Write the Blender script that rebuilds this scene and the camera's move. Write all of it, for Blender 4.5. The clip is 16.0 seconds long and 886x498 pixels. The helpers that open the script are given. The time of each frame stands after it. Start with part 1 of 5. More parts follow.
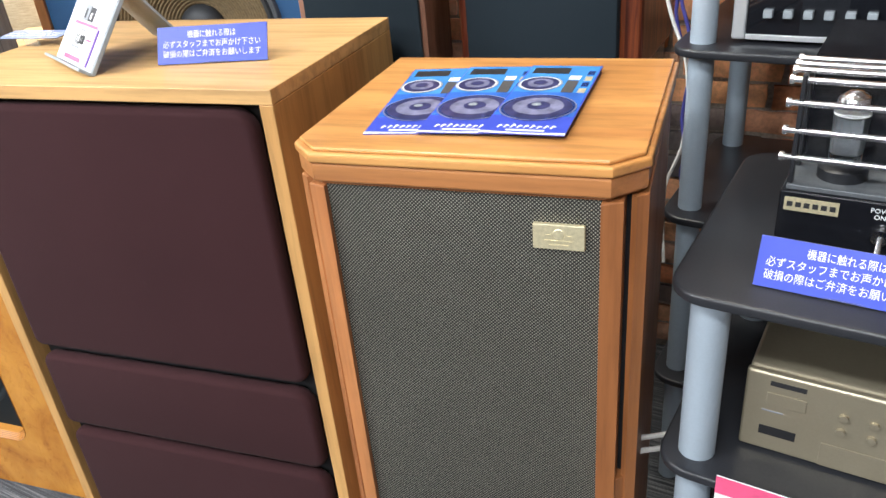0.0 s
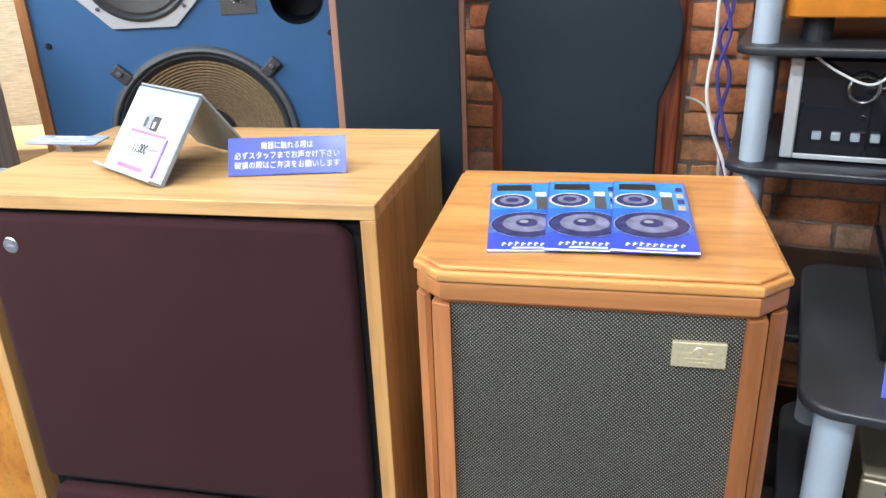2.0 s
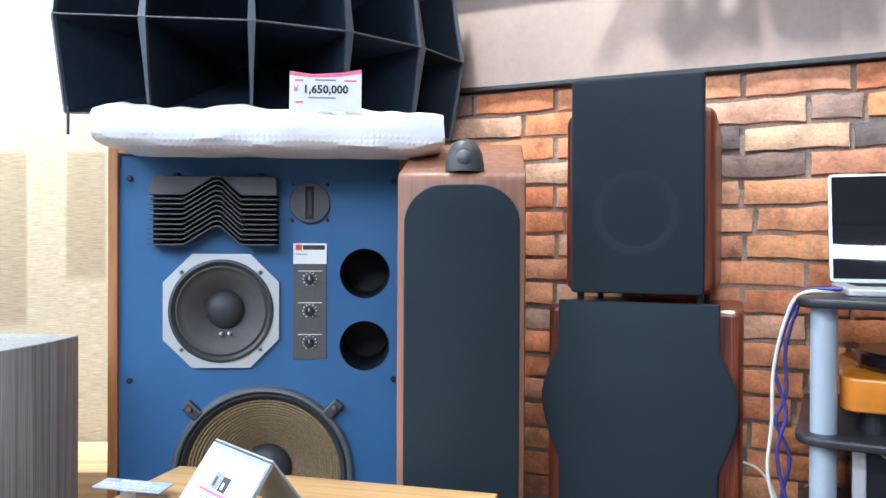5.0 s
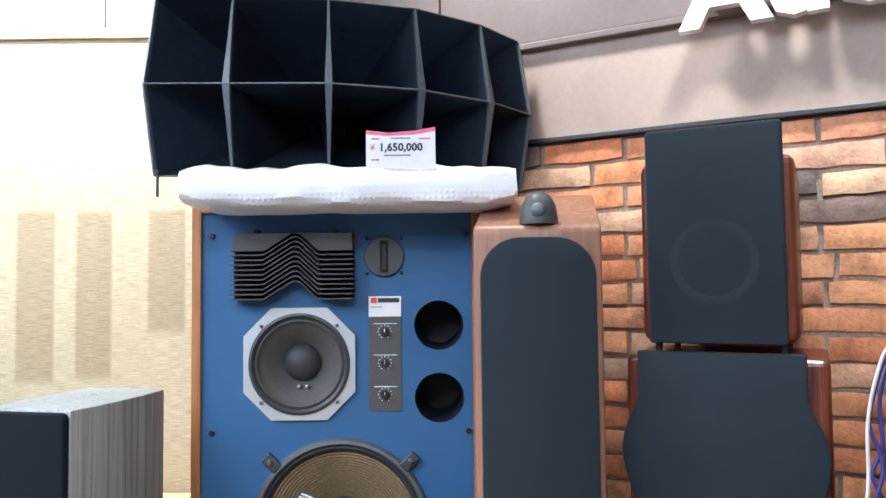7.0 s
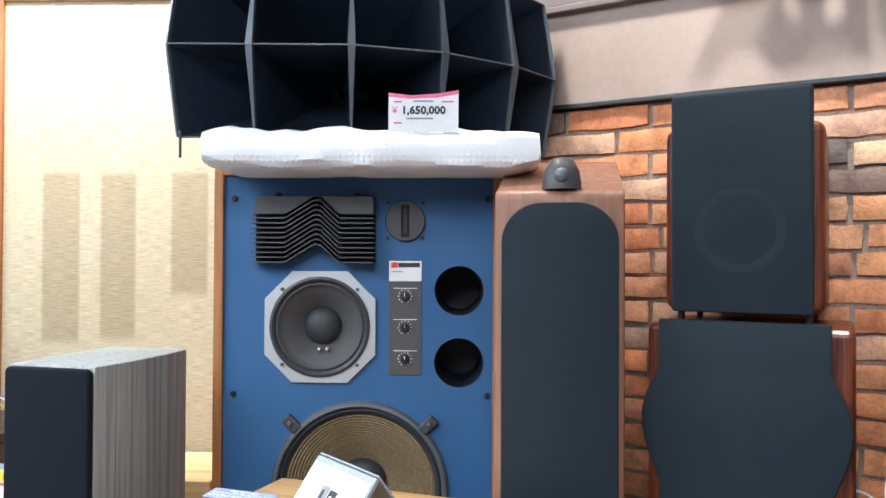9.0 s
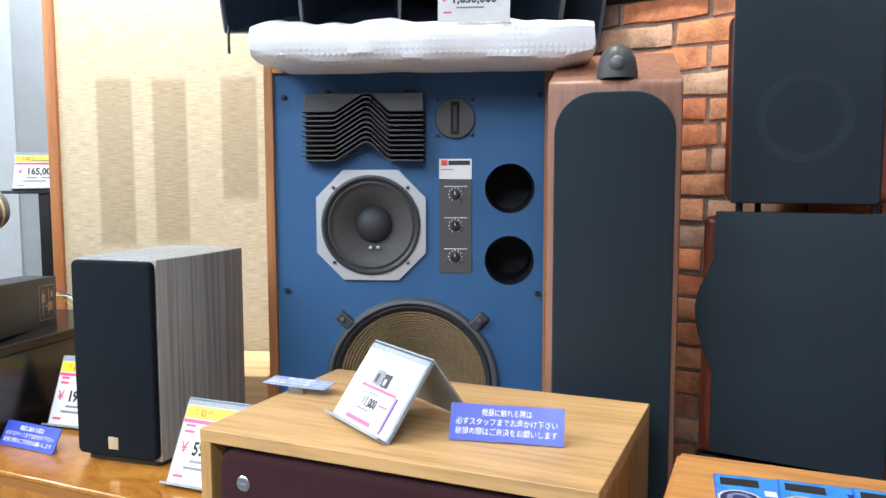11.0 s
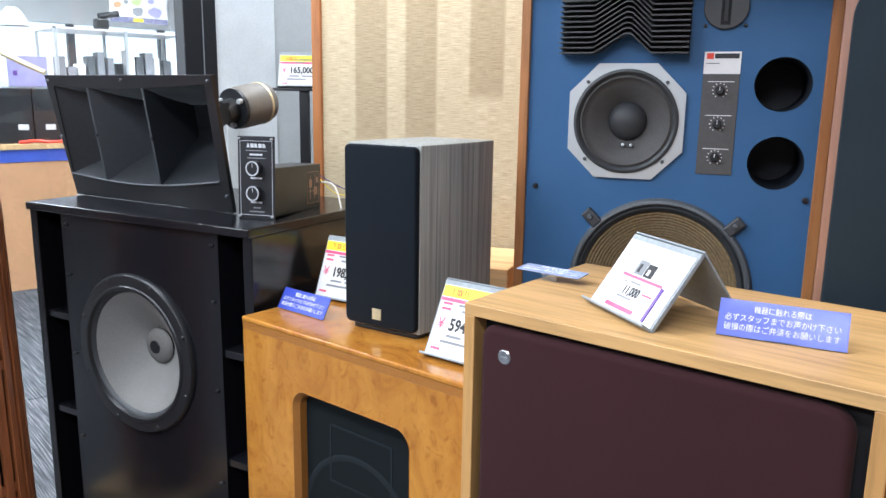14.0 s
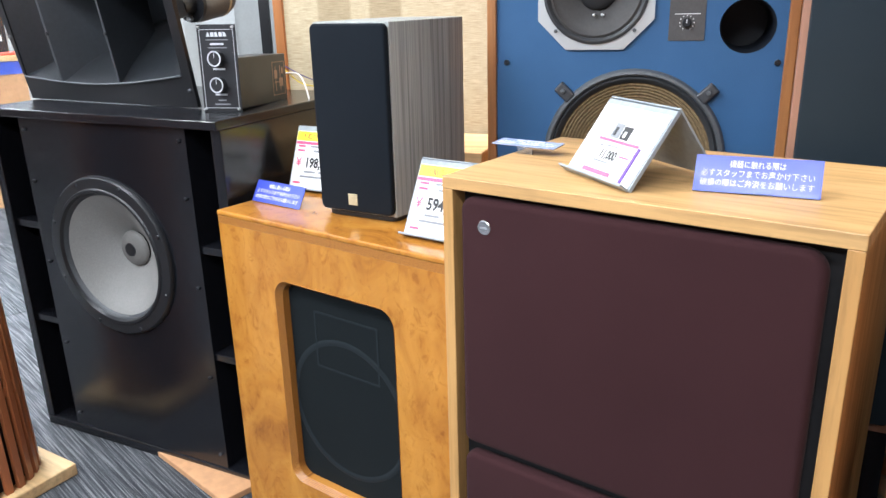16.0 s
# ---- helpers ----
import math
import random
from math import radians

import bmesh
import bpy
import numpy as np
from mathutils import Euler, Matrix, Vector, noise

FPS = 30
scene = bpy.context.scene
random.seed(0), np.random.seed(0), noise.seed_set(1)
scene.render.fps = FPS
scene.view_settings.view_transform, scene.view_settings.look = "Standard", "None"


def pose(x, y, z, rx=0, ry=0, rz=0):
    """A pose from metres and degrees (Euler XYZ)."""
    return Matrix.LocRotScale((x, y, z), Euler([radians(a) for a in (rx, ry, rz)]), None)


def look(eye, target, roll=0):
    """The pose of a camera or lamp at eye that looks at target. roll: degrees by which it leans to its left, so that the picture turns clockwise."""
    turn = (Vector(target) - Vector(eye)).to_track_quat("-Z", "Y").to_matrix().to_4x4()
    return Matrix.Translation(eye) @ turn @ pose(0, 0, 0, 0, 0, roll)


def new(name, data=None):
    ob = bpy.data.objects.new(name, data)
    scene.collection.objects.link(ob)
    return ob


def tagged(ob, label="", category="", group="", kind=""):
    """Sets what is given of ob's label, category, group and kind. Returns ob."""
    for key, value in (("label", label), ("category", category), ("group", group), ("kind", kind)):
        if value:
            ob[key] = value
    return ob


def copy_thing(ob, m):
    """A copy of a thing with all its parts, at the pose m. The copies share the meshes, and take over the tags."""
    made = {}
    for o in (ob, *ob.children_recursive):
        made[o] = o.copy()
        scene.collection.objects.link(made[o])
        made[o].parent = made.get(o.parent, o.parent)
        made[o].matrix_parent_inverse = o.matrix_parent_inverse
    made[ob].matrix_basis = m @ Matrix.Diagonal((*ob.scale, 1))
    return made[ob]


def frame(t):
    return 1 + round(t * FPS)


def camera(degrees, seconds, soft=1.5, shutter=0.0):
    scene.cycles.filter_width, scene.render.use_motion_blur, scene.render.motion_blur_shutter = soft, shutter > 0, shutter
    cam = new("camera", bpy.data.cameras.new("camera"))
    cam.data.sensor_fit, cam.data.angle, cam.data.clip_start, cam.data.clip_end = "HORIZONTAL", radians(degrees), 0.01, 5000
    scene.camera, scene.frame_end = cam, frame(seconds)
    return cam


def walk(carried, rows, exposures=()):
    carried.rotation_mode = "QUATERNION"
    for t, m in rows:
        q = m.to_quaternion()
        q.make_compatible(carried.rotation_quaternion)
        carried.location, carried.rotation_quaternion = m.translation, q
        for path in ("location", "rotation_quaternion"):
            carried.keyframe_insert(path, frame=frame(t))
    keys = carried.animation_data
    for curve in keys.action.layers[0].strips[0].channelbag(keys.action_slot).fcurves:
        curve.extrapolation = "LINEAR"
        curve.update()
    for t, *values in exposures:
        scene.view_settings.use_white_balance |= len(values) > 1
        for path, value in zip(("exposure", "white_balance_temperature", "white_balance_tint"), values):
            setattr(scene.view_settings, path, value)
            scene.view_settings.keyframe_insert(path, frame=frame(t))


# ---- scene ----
cam = camera(60.33, 16.0)
PATH = [
    (0, (0.308, 0.321, 1.216), (-0.585, 1.835, 0.262), -5.3),
    (0.5, (0.199, 0.316, 1.203), (-0.568, 1.896, 0.246), -6.9),
    (1, (0.12, 0.277, 1.2), (-0.575, 1.904, 0.266), -6.1),
    (1.5, (0.079, 0.247, 1.216), (-0.594, 1.919, 0.35), -4.0),
    (2, (0.061, 0.238, 1.251), (-0.632, 1.958, 0.502), -2.2),
    (2.5, (0.053, 0.233, 1.29), (-0.695, 1.981, 0.669), -1.2),
    (3, (0.047, 0.246, 1.331), (-0.762, 1.997, 0.801), -1.0),
    (3.5, (0.046, 0.249, 1.362), (-0.796, 2.018, 0.961), -0.3),
    (4, (0.048, 0.243, 1.372), (-0.79, 2.041, 1.117), 0.6),
    (4.5, (0.048, 0.238, 1.396), (-0.788, 2.047, 1.231), 0.5),
    (5, (0.032, 0.208, 1.381), (-0.794, 2.029, 1.368), 0.3),
    (7.5, (0.002, 0.175, 1.401), (-0.972, 1.92, 1.501), -0.4),
    (8, (0.001, 0.179, 1.395), (-0.982, 1.919, 1.464), 0.0),
    (10.5, (-0.006, 0.182, 1.356), (-1.059, 1.88, 1.266), 0.4),
    (11, (-0.014, 0.179, 1.332), (-1.111, 1.842, 1.154), -0.1),
    (11.5, (-0.038, 0.165, 1.307), (-1.189, 1.782, 1.066), -0.3),
    (12, (-0.054, 0.151, 1.301), (-1.296, 1.693, 1.02), -0.3),
    (12.5, (-0.068, 0.137, 1.297), (-1.419, 1.582, 1.0), -0.0),
    (13, (-0.074, 0.131, 1.295), (-1.496, 1.502, 0.982), 0.2),
    (13.5, (-0.077, 0.121, 1.286), (-1.537, 1.443, 0.941), 0.7),
    (14, (-0.08, 0.107, 1.28), (-1.555, 1.4, 0.888), 0.9),
    (14.5, (-0.084, 0.099, 1.274), (-1.56, 1.377, 0.841), 0.9),
    (15, (-0.095, 0.093, 1.263), (-1.564, 1.357, 0.771), 0.5),
    (15.5, (-0.11, 0.09, 1.25), (-1.551, 1.351, 0.673), -0.2),
    (16, (-0.08, 0.095, 1.227), (-1.461, 1.398, 0.598), -1.5),
]
walk(cam, [(t, look(eye, target, roll)) for t, eye, target, roll in PATH],
     [(0.0, 0.40, 6250, 8), (2.0, 0.38, 5950, 8), (3.0, 0.31, 5680, 8), (4.3, 0.28, 5420, 7), (5.2, 0.26, 5400, 7), (8.0, 0.13, 5720, 7), (11.0, 0.0, 5800, 8), (13.5, -0.04, 5850, 9), (14.5, 0.02, 5850, 9), (15.4, 0.13, 5950, 9), (16.0, 0.32, 6000, 9)])

# ---- light ----
world = bpy.data.worlds.new("world")
scene.world = world
world.use_nodes = True
world.node_tree.nodes["Background"].inputs[0].default_value = (0.8, 0.9, 1.0, 1)
world.node_tree.nodes["Background"].inputs[1].default_value = 0.3


def area(name, m, sx, sy, watts, colour=(1, 1, 1)):
    lamp = bpy.data.lights.new(name, "AREA")
    lamp.shape, lamp.size, lamp.size_y, lamp.energy, lamp.color = "RECTANGLE", sx, sy, watts, colour
    ob = new(name, lamp)
    ob.matrix_basis = m
    return ob


# fluorescent strips under the shop's ceiling
CEIL = 2.75
# (-2.45, 0.50) and (-2.75, 2.35) are added, unseen fill to brighten the pier
STRIPS = [(-1.6, -0.6), (0.3, -0.6), (-1.6, -2.2), (0.3, -2.2), (-3.6, -0.6), (-3.6, -2.2), (-2.45, 0.50), (-2.75, 2.35), (-5.2, 0.6), (-6.9, 0.6), (-5.2, 2.6)]
POWER = {-2.2: 68, -0.6: 51, 0.50: 30, 2.35: 30, 0.6: 75, 2.6: 75}
for lx, ly in STRIPS:
    area("strip_lamp", pose(lx, ly, CEIL - 0.10, 0, 0, 0), 1.25, 0.14, POWER[ly], (0.97, 0.985, 1.0))
# picture spots that wash the papered panel and the sign wall
for lx, ly, lz, tx, ty, tz, w in ((-1.72, 1.30, 2.62, -1.93, 1.62, 1.88, 185), (-0.85, 1.52, 2.68, -0.50, 1.97, 1.6, 66), (-0.05, 1.52, 2.68, 0.25, 1.97, 1.6, 66)):
    spot = bpy.data.lights.new("picture_spot", "SPOT")
    spot.energy, spot.spot_size, spot.spot_blend, spot.shadow_soft_size, spot.color = w, radians(80 if lx < -1 else 110), 0.9, 0.03 if lx < -1 else 0.07, (1.0, 0.92, 0.80)
    new("picture_spot", spot).matrix_basis = look((lx, ly, lz), (tx, ty, tz))


# ---- materials ----
class Nodes:
    """A short way to write a node material."""

    def __init__(self, name):
        self.mat = bpy.data.materials.new(name)
        self.mat.use_nodes = True
        self.t = self.mat.node_tree
        self.b = self.t.nodes["Principled BSDF"]

    def n(self, kind, **settings):
        node = self.t.nodes.new(kind)
        for key, value in settings.items():
            if key in node.inputs:
                node.inputs[key].default_value = value
        return node

    def link(self, a, b):
        self.t.links.new(a, b)

    def coords(self, scale=(1, 1, 1), turn=(0, 0, 0), kind="Object"):
        tc, mp = self.n("ShaderNodeTexCoord"), self.n("ShaderNodeMapping")
        mp.inputs["Scale"].default_value, mp.inputs["Rotation"].default_value = scale, turn
        self.link(tc.outputs[kind], mp.inputs["Vector"])
        return mp.outputs["Vector"]

    def noise(self, vec, scale, detail=4, rough=0.55, distort=0.0):
        nz = self.n("ShaderNodeTexNoise", Scale=scale, Detail=detail, Roughness=rough, Distortion=distort)
        self.link(vec, nz.inputs["Vector"])
        return nz.outputs["Fac"]

    def ramp(self, fac, *stops):
        r = self.n("ShaderNodeValToRGB")
        el = r.color_ramp.elements
        el[0].position, el[0].color = stops[0][0], (*stops[0][1], 1)
        el[1].position, el[1].color = stops[-1][0], (*stops[-1][1], 1)
        for p, c in stops[1:-1]:
            el.new(p).color = (*c, 1)
        self.link(fac, r.inputs[0])
        return r.outputs[0]

    def mix(self, a, b, fac, mode="MULTIPLY"):
        m = self.n("ShaderNodeMix")
        m.data_type, m.blend_type = "RGBA", mode
        for socket, value in ((m.inputs[6], a), (m.inputs[7], b), (m.inputs[0], fac)):
            if hasattr(value, "is_linked"):
                self.link(value, socket)
            else:
                socket.default_value = value
        return m.outputs[2]

    def bump(self, height, strength=0.2, distance=0.001):
        bp = self.n("ShaderNodeBump", Strength=strength, Distance=distance)
        self.link(height, bp.inputs["Height"])
        self.link(bp.outputs[0], self.b.inputs["Normal"])

    def set(self, colour=None, rough=0.5, metal=0.0, spec=0.5, coat=0.0):
        if colour is not None:
            if hasattr(colour, "is_linked"):
                self.link(colour, self.b.inputs["Base Color"])
            else:
                self.b.inputs["Base Color"].default_value = (*colour, 1)
        if hasattr(rough, "is_linked"):
            self.link(rough, self.b.inputs["Roughness"])
        else:
            self.b.inputs["Roughness"].default_value = rough
        self.b.inputs["Metallic"].default_value = metal
        self.b.inputs["Specular IOR Level"].default_value = spec
        self.b.inputs["Coat Weight"].default_value = coat
        return self.mat


def tone(c, f):
    return tuple(min(1, v * f) for v in c)


def plain(name, colour, rough=0.5, metal=0.0, spec=0.5, coat=0.0, var=0.12, scale=40, bump=0.05, soil=6):
    """Paint, plastic or metal with faint grain and smudges."""
    m = Nodes(name)
    v = m.coords()
    fine, wide = m.noise(v, scale), m.noise(v, soil, 3)
    col = m.mix(m.ramp(fine, (0.3, tone(colour, 1 - var)), (0.7, tone(colour, 1 + var))), m.ramp(wide, (0.3, (0.88,) * 3), (0.7, (1, 1, 1))), 0.8)
    m.bump(fine, bump, 0.0006)
    r = m.ramp(wide, (0.3, (min(1, rough * 1.2),) * 3), (0.7, (rough * 0.85,) * 3))
    return m.set(col, r, metal, spec, coat)


def wood(name, light, mid, dark, along="z", rough=0.4, coat=0.0, fine=60, wide=7, stretch=0.07, bump=0.12):
    """Veneer: long rings with pores, the grain running along one local axis."""
    m = Nodes(name)
    s = {"x": (stretch, 1, 1), "y": (1, stretch, 1), "z": (1, 1, stretch)}[along]
    v = m.coords(s)
    rings = m.noise(v, wide, 3, 0.5, 1.2)
    pores = m.noise(v, fine, 5, 0.65)
    col = m.ramp(rings, (0.25, dark), (0.45, mid), (0.6, light), (0.75, mid))
    col = m.mix(col, m.ramp(pores, (0.35, (0.62,) * 3), (0.55, (1, 1, 1))), 0.7)
    blot = m.noise(m.coords(), 3.0, 2)
    col = m.mix(col, m.ramp(blot, (0.3, (0.85, 0.83, 0.8)), (0.7, (1.06, 1.05, 1.03))), 0.8)
    m.bump(pores, bump, 0.0008)
    return m.set(col, m.ramp(pores, (0.3, (rough * 1.25,) * 3), (0.7, (rough,) * 3)), 0, 0.5, coat)


def fabric(name, colour, weave=900, rough=0.9, bump=0.5, mottling=0.25):
    m = Nodes(name)
    v = m.coords()
    fine, wide = m.noise(v, weave, 2), m.noise(v, 5, 3)
    col = m.mix(m.ramp(fine, (0.3, tone(colour, 1 - mottling)), (0.7, tone(colour, 1 + mottling))), m.ramp(wide, (0.3, (0.9,) * 3), (0.7, (1.05,) * 3)), 0.8)
    m.bump(fine, bump, 0.0006)
    mat = m.set(col, rough, 0, 0.08)
    m.b.inputs["Sheen Weight"].default_value = 0.03
    return mat


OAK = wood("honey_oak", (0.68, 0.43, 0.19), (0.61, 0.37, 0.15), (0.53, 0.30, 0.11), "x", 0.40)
# same oak with upright grain, darker: the sides' shade is in the colour
OAK_UP_SHADED = wood("honey_oak_upright_shaded", (0.60, 0.35, 0.13), (0.52, 0.29, 0.10), (0.44, 0.23, 0.075), "z", 0.42)
# one cherry wood: lit top, shaded frieze and uprights, painted as three tones
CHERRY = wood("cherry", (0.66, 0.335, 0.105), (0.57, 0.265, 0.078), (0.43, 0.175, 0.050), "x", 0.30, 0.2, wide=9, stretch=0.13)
CHERRY_UP_SHADED = wood("cherry_upright_shaded", (0.43, 0.175, 0.06), (0.34, 0.125, 0.041), (0.25, 0.084, 0.027), "z", 0.36, 0.1)
CHERRY_FRIEZE_SHADED = wood("cherry_frieze_shaded", (0.50, 0.225, 0.075), (0.42, 0.17, 0.055), (0.32, 0.115, 0.036), "x", 0.34, 0.15)
WALNUT = wood("orange_walnut", (0.44, 0.19, 0.06), (0.36, 0.145, 0.043), (0.28, 0.10, 0.03), "z", 0.45)
ROSEWOOD = wood("rosewood", (0.24, 0.060, 0.020), (0.12, 0.024, 0.011), (0.018, 0.005, 0.004), "z", 0.34, 0.08, 220, 75, 0.05)
COPPER_WOOD = wood("red_walnut", (0.33, 0.165, 0.105), (0.28, 0.13, 0.08), (0.22, 0.098, 0.06), "z", 0.4)
PINE = wood("pine", (0.70, 0.50, 0.26), (0.62, 0.41, 0.20), (0.52, 0.32, 0.14), "x", 0.6)
SLAT_WOOD = wood("red_cedar", (0.56, 0.22, 0.085), (0.42, 0.145, 0.055), (0.27, 0.082, 0.03), "z", 0.35, 0.2)
GREY_OAK = wood("grey_oak", (0.45, 0.475, 0.465), (0.37, 0.39, 0.382), (0.21, 0.222, 0.218), "z", 0.6, 0, 260, 120, 0.010, 0.1)

m = Nodes("amber_birch")
v = m.coords((1, 1, 0.6))
flame = m.noise(v, 9, 5, 0.6, 1.5)
ply = m.noise(m.coords((1, 1, 0.2)), 30, 4)
col = m.ramp(flame, (0.28, (0.26, 0.090, 0.012)), (0.45, (0.43, 0.175, 0.024)), (0.7, (0.54, 0.245, 0.038)))
burl = m.noise(m.coords((1, 1, 0.7)), 26, 4, 0.7, 2.0)
col = m.mix(col, m.ramp(burl, (0.30, (0.62, 0.50, 0.36)), (0.46, (1, 1, 1))), 0.75)
col = m.mix(col, m.ramp(ply, (0.3, (0.9,) * 3), (0.6, (1, 1, 1))), 0.6)
m.bump(ply, 0.05, 0.0005)
BIRCH = m.set(col, 0.25, 0, 0.5, 0.35)
m = Nodes("birch_ply_edge")
v = m.coords((0.3, 0.3, 1))
ply = m.n("ShaderNodeTexWave", Scale=150, Distortion=0.4)
m.link(v, ply.inputs["Vector"])
ply.bands_direction = "Z"
BIRCH_EDGE = m.set(m.ramp(ply.outputs["Fac"], (0.2, (0.20, 0.065, 0.012)), (0.8, (0.48, 0.21, 0.04))), 0.3, 0, 0.5, 0.3)

BLUE = plain("studio_blue_paint", (0.029, 0.108, 0.255), 0.62, scale=500, bump=0.25, var=0.1)
BLACK = plain("black_satin_paint", (0.0075, 0.008, 0.0105), 0.21, spec=0.5, scale=130, bump=0.10, var=0.25)
BLACK_PLASTIC = plain("black_plastic", (0.013, 0.014, 0.017), 0.40, scale=200, bump=0.1)
LENS_BLACK = plain("dark_grey_lens", (0.050, 0.052, 0.055), 0.5, scale=300)
DARK_SHELF = plain("charcoal_shelf", (0.022, 0.023, 0.027), 0.34, spec=0.45, scale=350, bump=0.15)
# near-black that paints in the shade of slots, gaps and recesses
HOLE = plain("recess_black", (0.006, 0.006, 0.008), 0.8)
RUBBER = plain("rubber", (0.035, 0.038, 0.042), 0.5, scale=150)
BASKET = plain("grey_casting", (0.12, 0.13, 0.14), 0.45, 0.3, scale=200)
ALU = plain("cast_aluminium", (0.55, 0.57, 0.58), 0.42, 0.55, scale=500, bump=0.05, var=0.04)
CHROME = plain("chrome", (0.75, 0.75, 0.76), 0.14, 1.0, scale=60, bump=0.02, var=0.05)
POST = plain("silver_lacquer", (0.42, 0.49, 0.56), 0.40, 0.25, scale=300, var=0.03, bump=0.01)
CHAMPAGNE = plain("champagne_metal", (0.36, 0.315, 0.225), 0.36, 0.6, scale=300, var=0.03, bump=0.02)
CONE_GREY = plain("grey_paper_cone", (0.070, 0.067, 0.066), 0.70, scale=160, bump=0.15, var=0.10)
CONE_BROWN = plain("tan_pulp_cone", (0.215, 0.15, 0.075), 0.85, scale=160, bump=0.5, var=0.25)
# lighter than the flange: light inside the horn is put into this black
HORN_LIT = plain("horn_black_lit", (0.038, 0.043, 0.050), 0.36, spec=0.8, scale=90, bump=0.10)
DRIVER_GREY = plain("driver_grey", (0.13, 0.122, 0.11), 0.5, scale=200)
CONE_FELT = plain("pale_grey_cone", (0.21, 0.205, 0.195), 0.7, scale=220, bump=0.15, var=0.08)
CAP_FELT = plain("grey_dust_cap", (0.135, 0.130, 0.122), 0.7, scale=220, bump=0.15, var=0.08)
CELL = plain("navy_black_sheet_metal", (0.026, 0.040, 0.066), 0.55, spec=0.4, scale=60, bump=0.05, var=0.15)
CLAMP = plain("dark_cast_clamp", (0.055, 0.058, 0.064), 0.5, 0.2, scale=200)
SEAM = plain("grey_solder_seam", (0.10, 0.115, 0.135), 0.42, 0.3, scale=80, bump=0.1)
PORT = plain("port_tube_grey", (0.006, 0.009, 0.016), 0.55)
RING_BLACK = plain("black_cast_ring", (0.013, 0.014, 0.016), 0.34, scale=220, bump=0.15)
PALE_INK = plain("pale_silver_print", (0.62, 0.64, 0.67), 0.4)
COPPER_INK = plain("copper_print", (0.40, 0.24, 0.16), 0.5)
CAP = plain("black_dust_cap", (0.030, 0.032, 0.036), 0.55, scale=300, bump=0.2)
GRILLE = fabric("slate_grille_cloth", (0.0220, 0.0305, 0.0380), 1500, 0.85, 0.3)
BLACK_GRILLE = fabric("black_grille_cloth", (0.0085, 0.0115, 0.016), 1500, 0.85, 0.3)
GHOST_CLOTH = fabric("stretched_grille_cloth", (0.015, 0.020, 0.023), 1200, 0.7, 0.3)
MAROON = fabric("maroon_grille_cloth", (0.0375, 0.0150, 0.0165), 1300, 0.9, 0.35)
DARK_CLOTH = fabric("black_green_grille_cloth", (0.0075, 0.0105, 0.012), 1200, 0.75, 0.3)
WHITE_WALL = plain("white_wall_paint", (0.74, 0.77, 0.78), 0.7, scale=90, var=0.04)
GREY_WALL = plain("grey_wall_paint", (0.50, 0.52, 0.52), 0.7, scale=90, var=0.04)
BEIGE_WALL = plain("mushroom_wall_panel", (0.40, 0.305, 0.255), 0.50, scale=70, var=0.05)
BROWN_WALL = plain("mauve_brown_panel", (0.165, 0.125, 0.115), 0.5, scale=70, var=0.06)
CEILING = plain("ceiling_board", (0.72, 0.72, 0.71), 0.8, scale=60, var=0.05)
WHITE = plain("white_paper", (0.80, 0.80, 0.80), 0.45, scale=50, var=0.03, bump=0.02)
WHITE_PLASTIC = plain("white_plastic", (0.82, 0.82, 0.82), 0.3, scale=50, var=0.03)
SIGN_BLUE = plain("blue_print", (0.055, 0.085, 0.50), 0.30, spec=0.35, scale=30, var=0.05, bump=0.02, coat=0.04)
CYAN = plain("pale_blue_print", (0.07, 0.27, 0.66), 0.25, var=0.2, scale=25, coat=0.3)
NAVY = plain("navy_print", (0.020, 0.045, 0.19), 0.25, var=0.25, scale=40, coat=0.3)
SLATE = plain("slate_print", (0.20, 0.20, 0.31), 0.3, var=0.4, scale=60, coat=0.3)
BLUE_MID = plain("mid_blue_print", (0.05, 0.16, 0.60), 0.25, var=0.25, scale=25, coat=0.3)
DUSK = plain("dusk_print", (0.045, 0.045, 0.13), 0.3, var=0.4, scale=60, coat=0.3)
PINK = plain("pink_print", (0.75, 0.10, 0.22), 0.4)
YELLOW = plain("yellow_print", (0.88, 0.72, 0.03), 0.4)
PURPLE = plain("purple_print", (0.14, 0.06, 0.33), 0.35)
INK = plain("black_ink", (0.02, 0.02, 0.022), 0.5)
GREY_INK = plain("grey_print", (0.24, 0.25, 0.27), 0.5)
RED = plain("red_print", (0.70, 0.06, 0.03), 0.4)
WHITE_INK = plain("white_ink", (0.85, 0.86, 0.88), 0.5)
PLATE_GREY = plain("grey_printed_plate", (0.075, 0.072, 0.072), 0.5, scale=200)
GREY_HOLDER = plain("grey_card_holder", (0.30, 0.335, 0.36), 0.45, scale=90)
GOLD = plain("pale_gold_badge", (0.70, 0.62, 0.40), 0.42, 0.55, scale=250)
ORANGE_DECK = plain("orange_lacquer", (0.55, 0.19, 0.012), 0.22, coat=0.4)
CABLE_BLUE = plain("violet_blue_cable", (0.055, 0.05, 0.25), 0.45)
CABLE_WHITE = plain("white_cable", (0.70, 0.68, 0.64), 0.45)
COUNTER_BLUE = plain("counter_blue", (0.05, 0.10, 0.50), 0.4)
COUNTER_TAN = plain("counter_tan", (0.55, 0.30, 0.15), 0.5)
SCREEN = plain("dark_screen", (0.010, 0.011, 0.014), 0.02, bump=0.0)
LEAF_PRINT = plain("green_print", (0.42, 0.62, 0.22), 0.5)
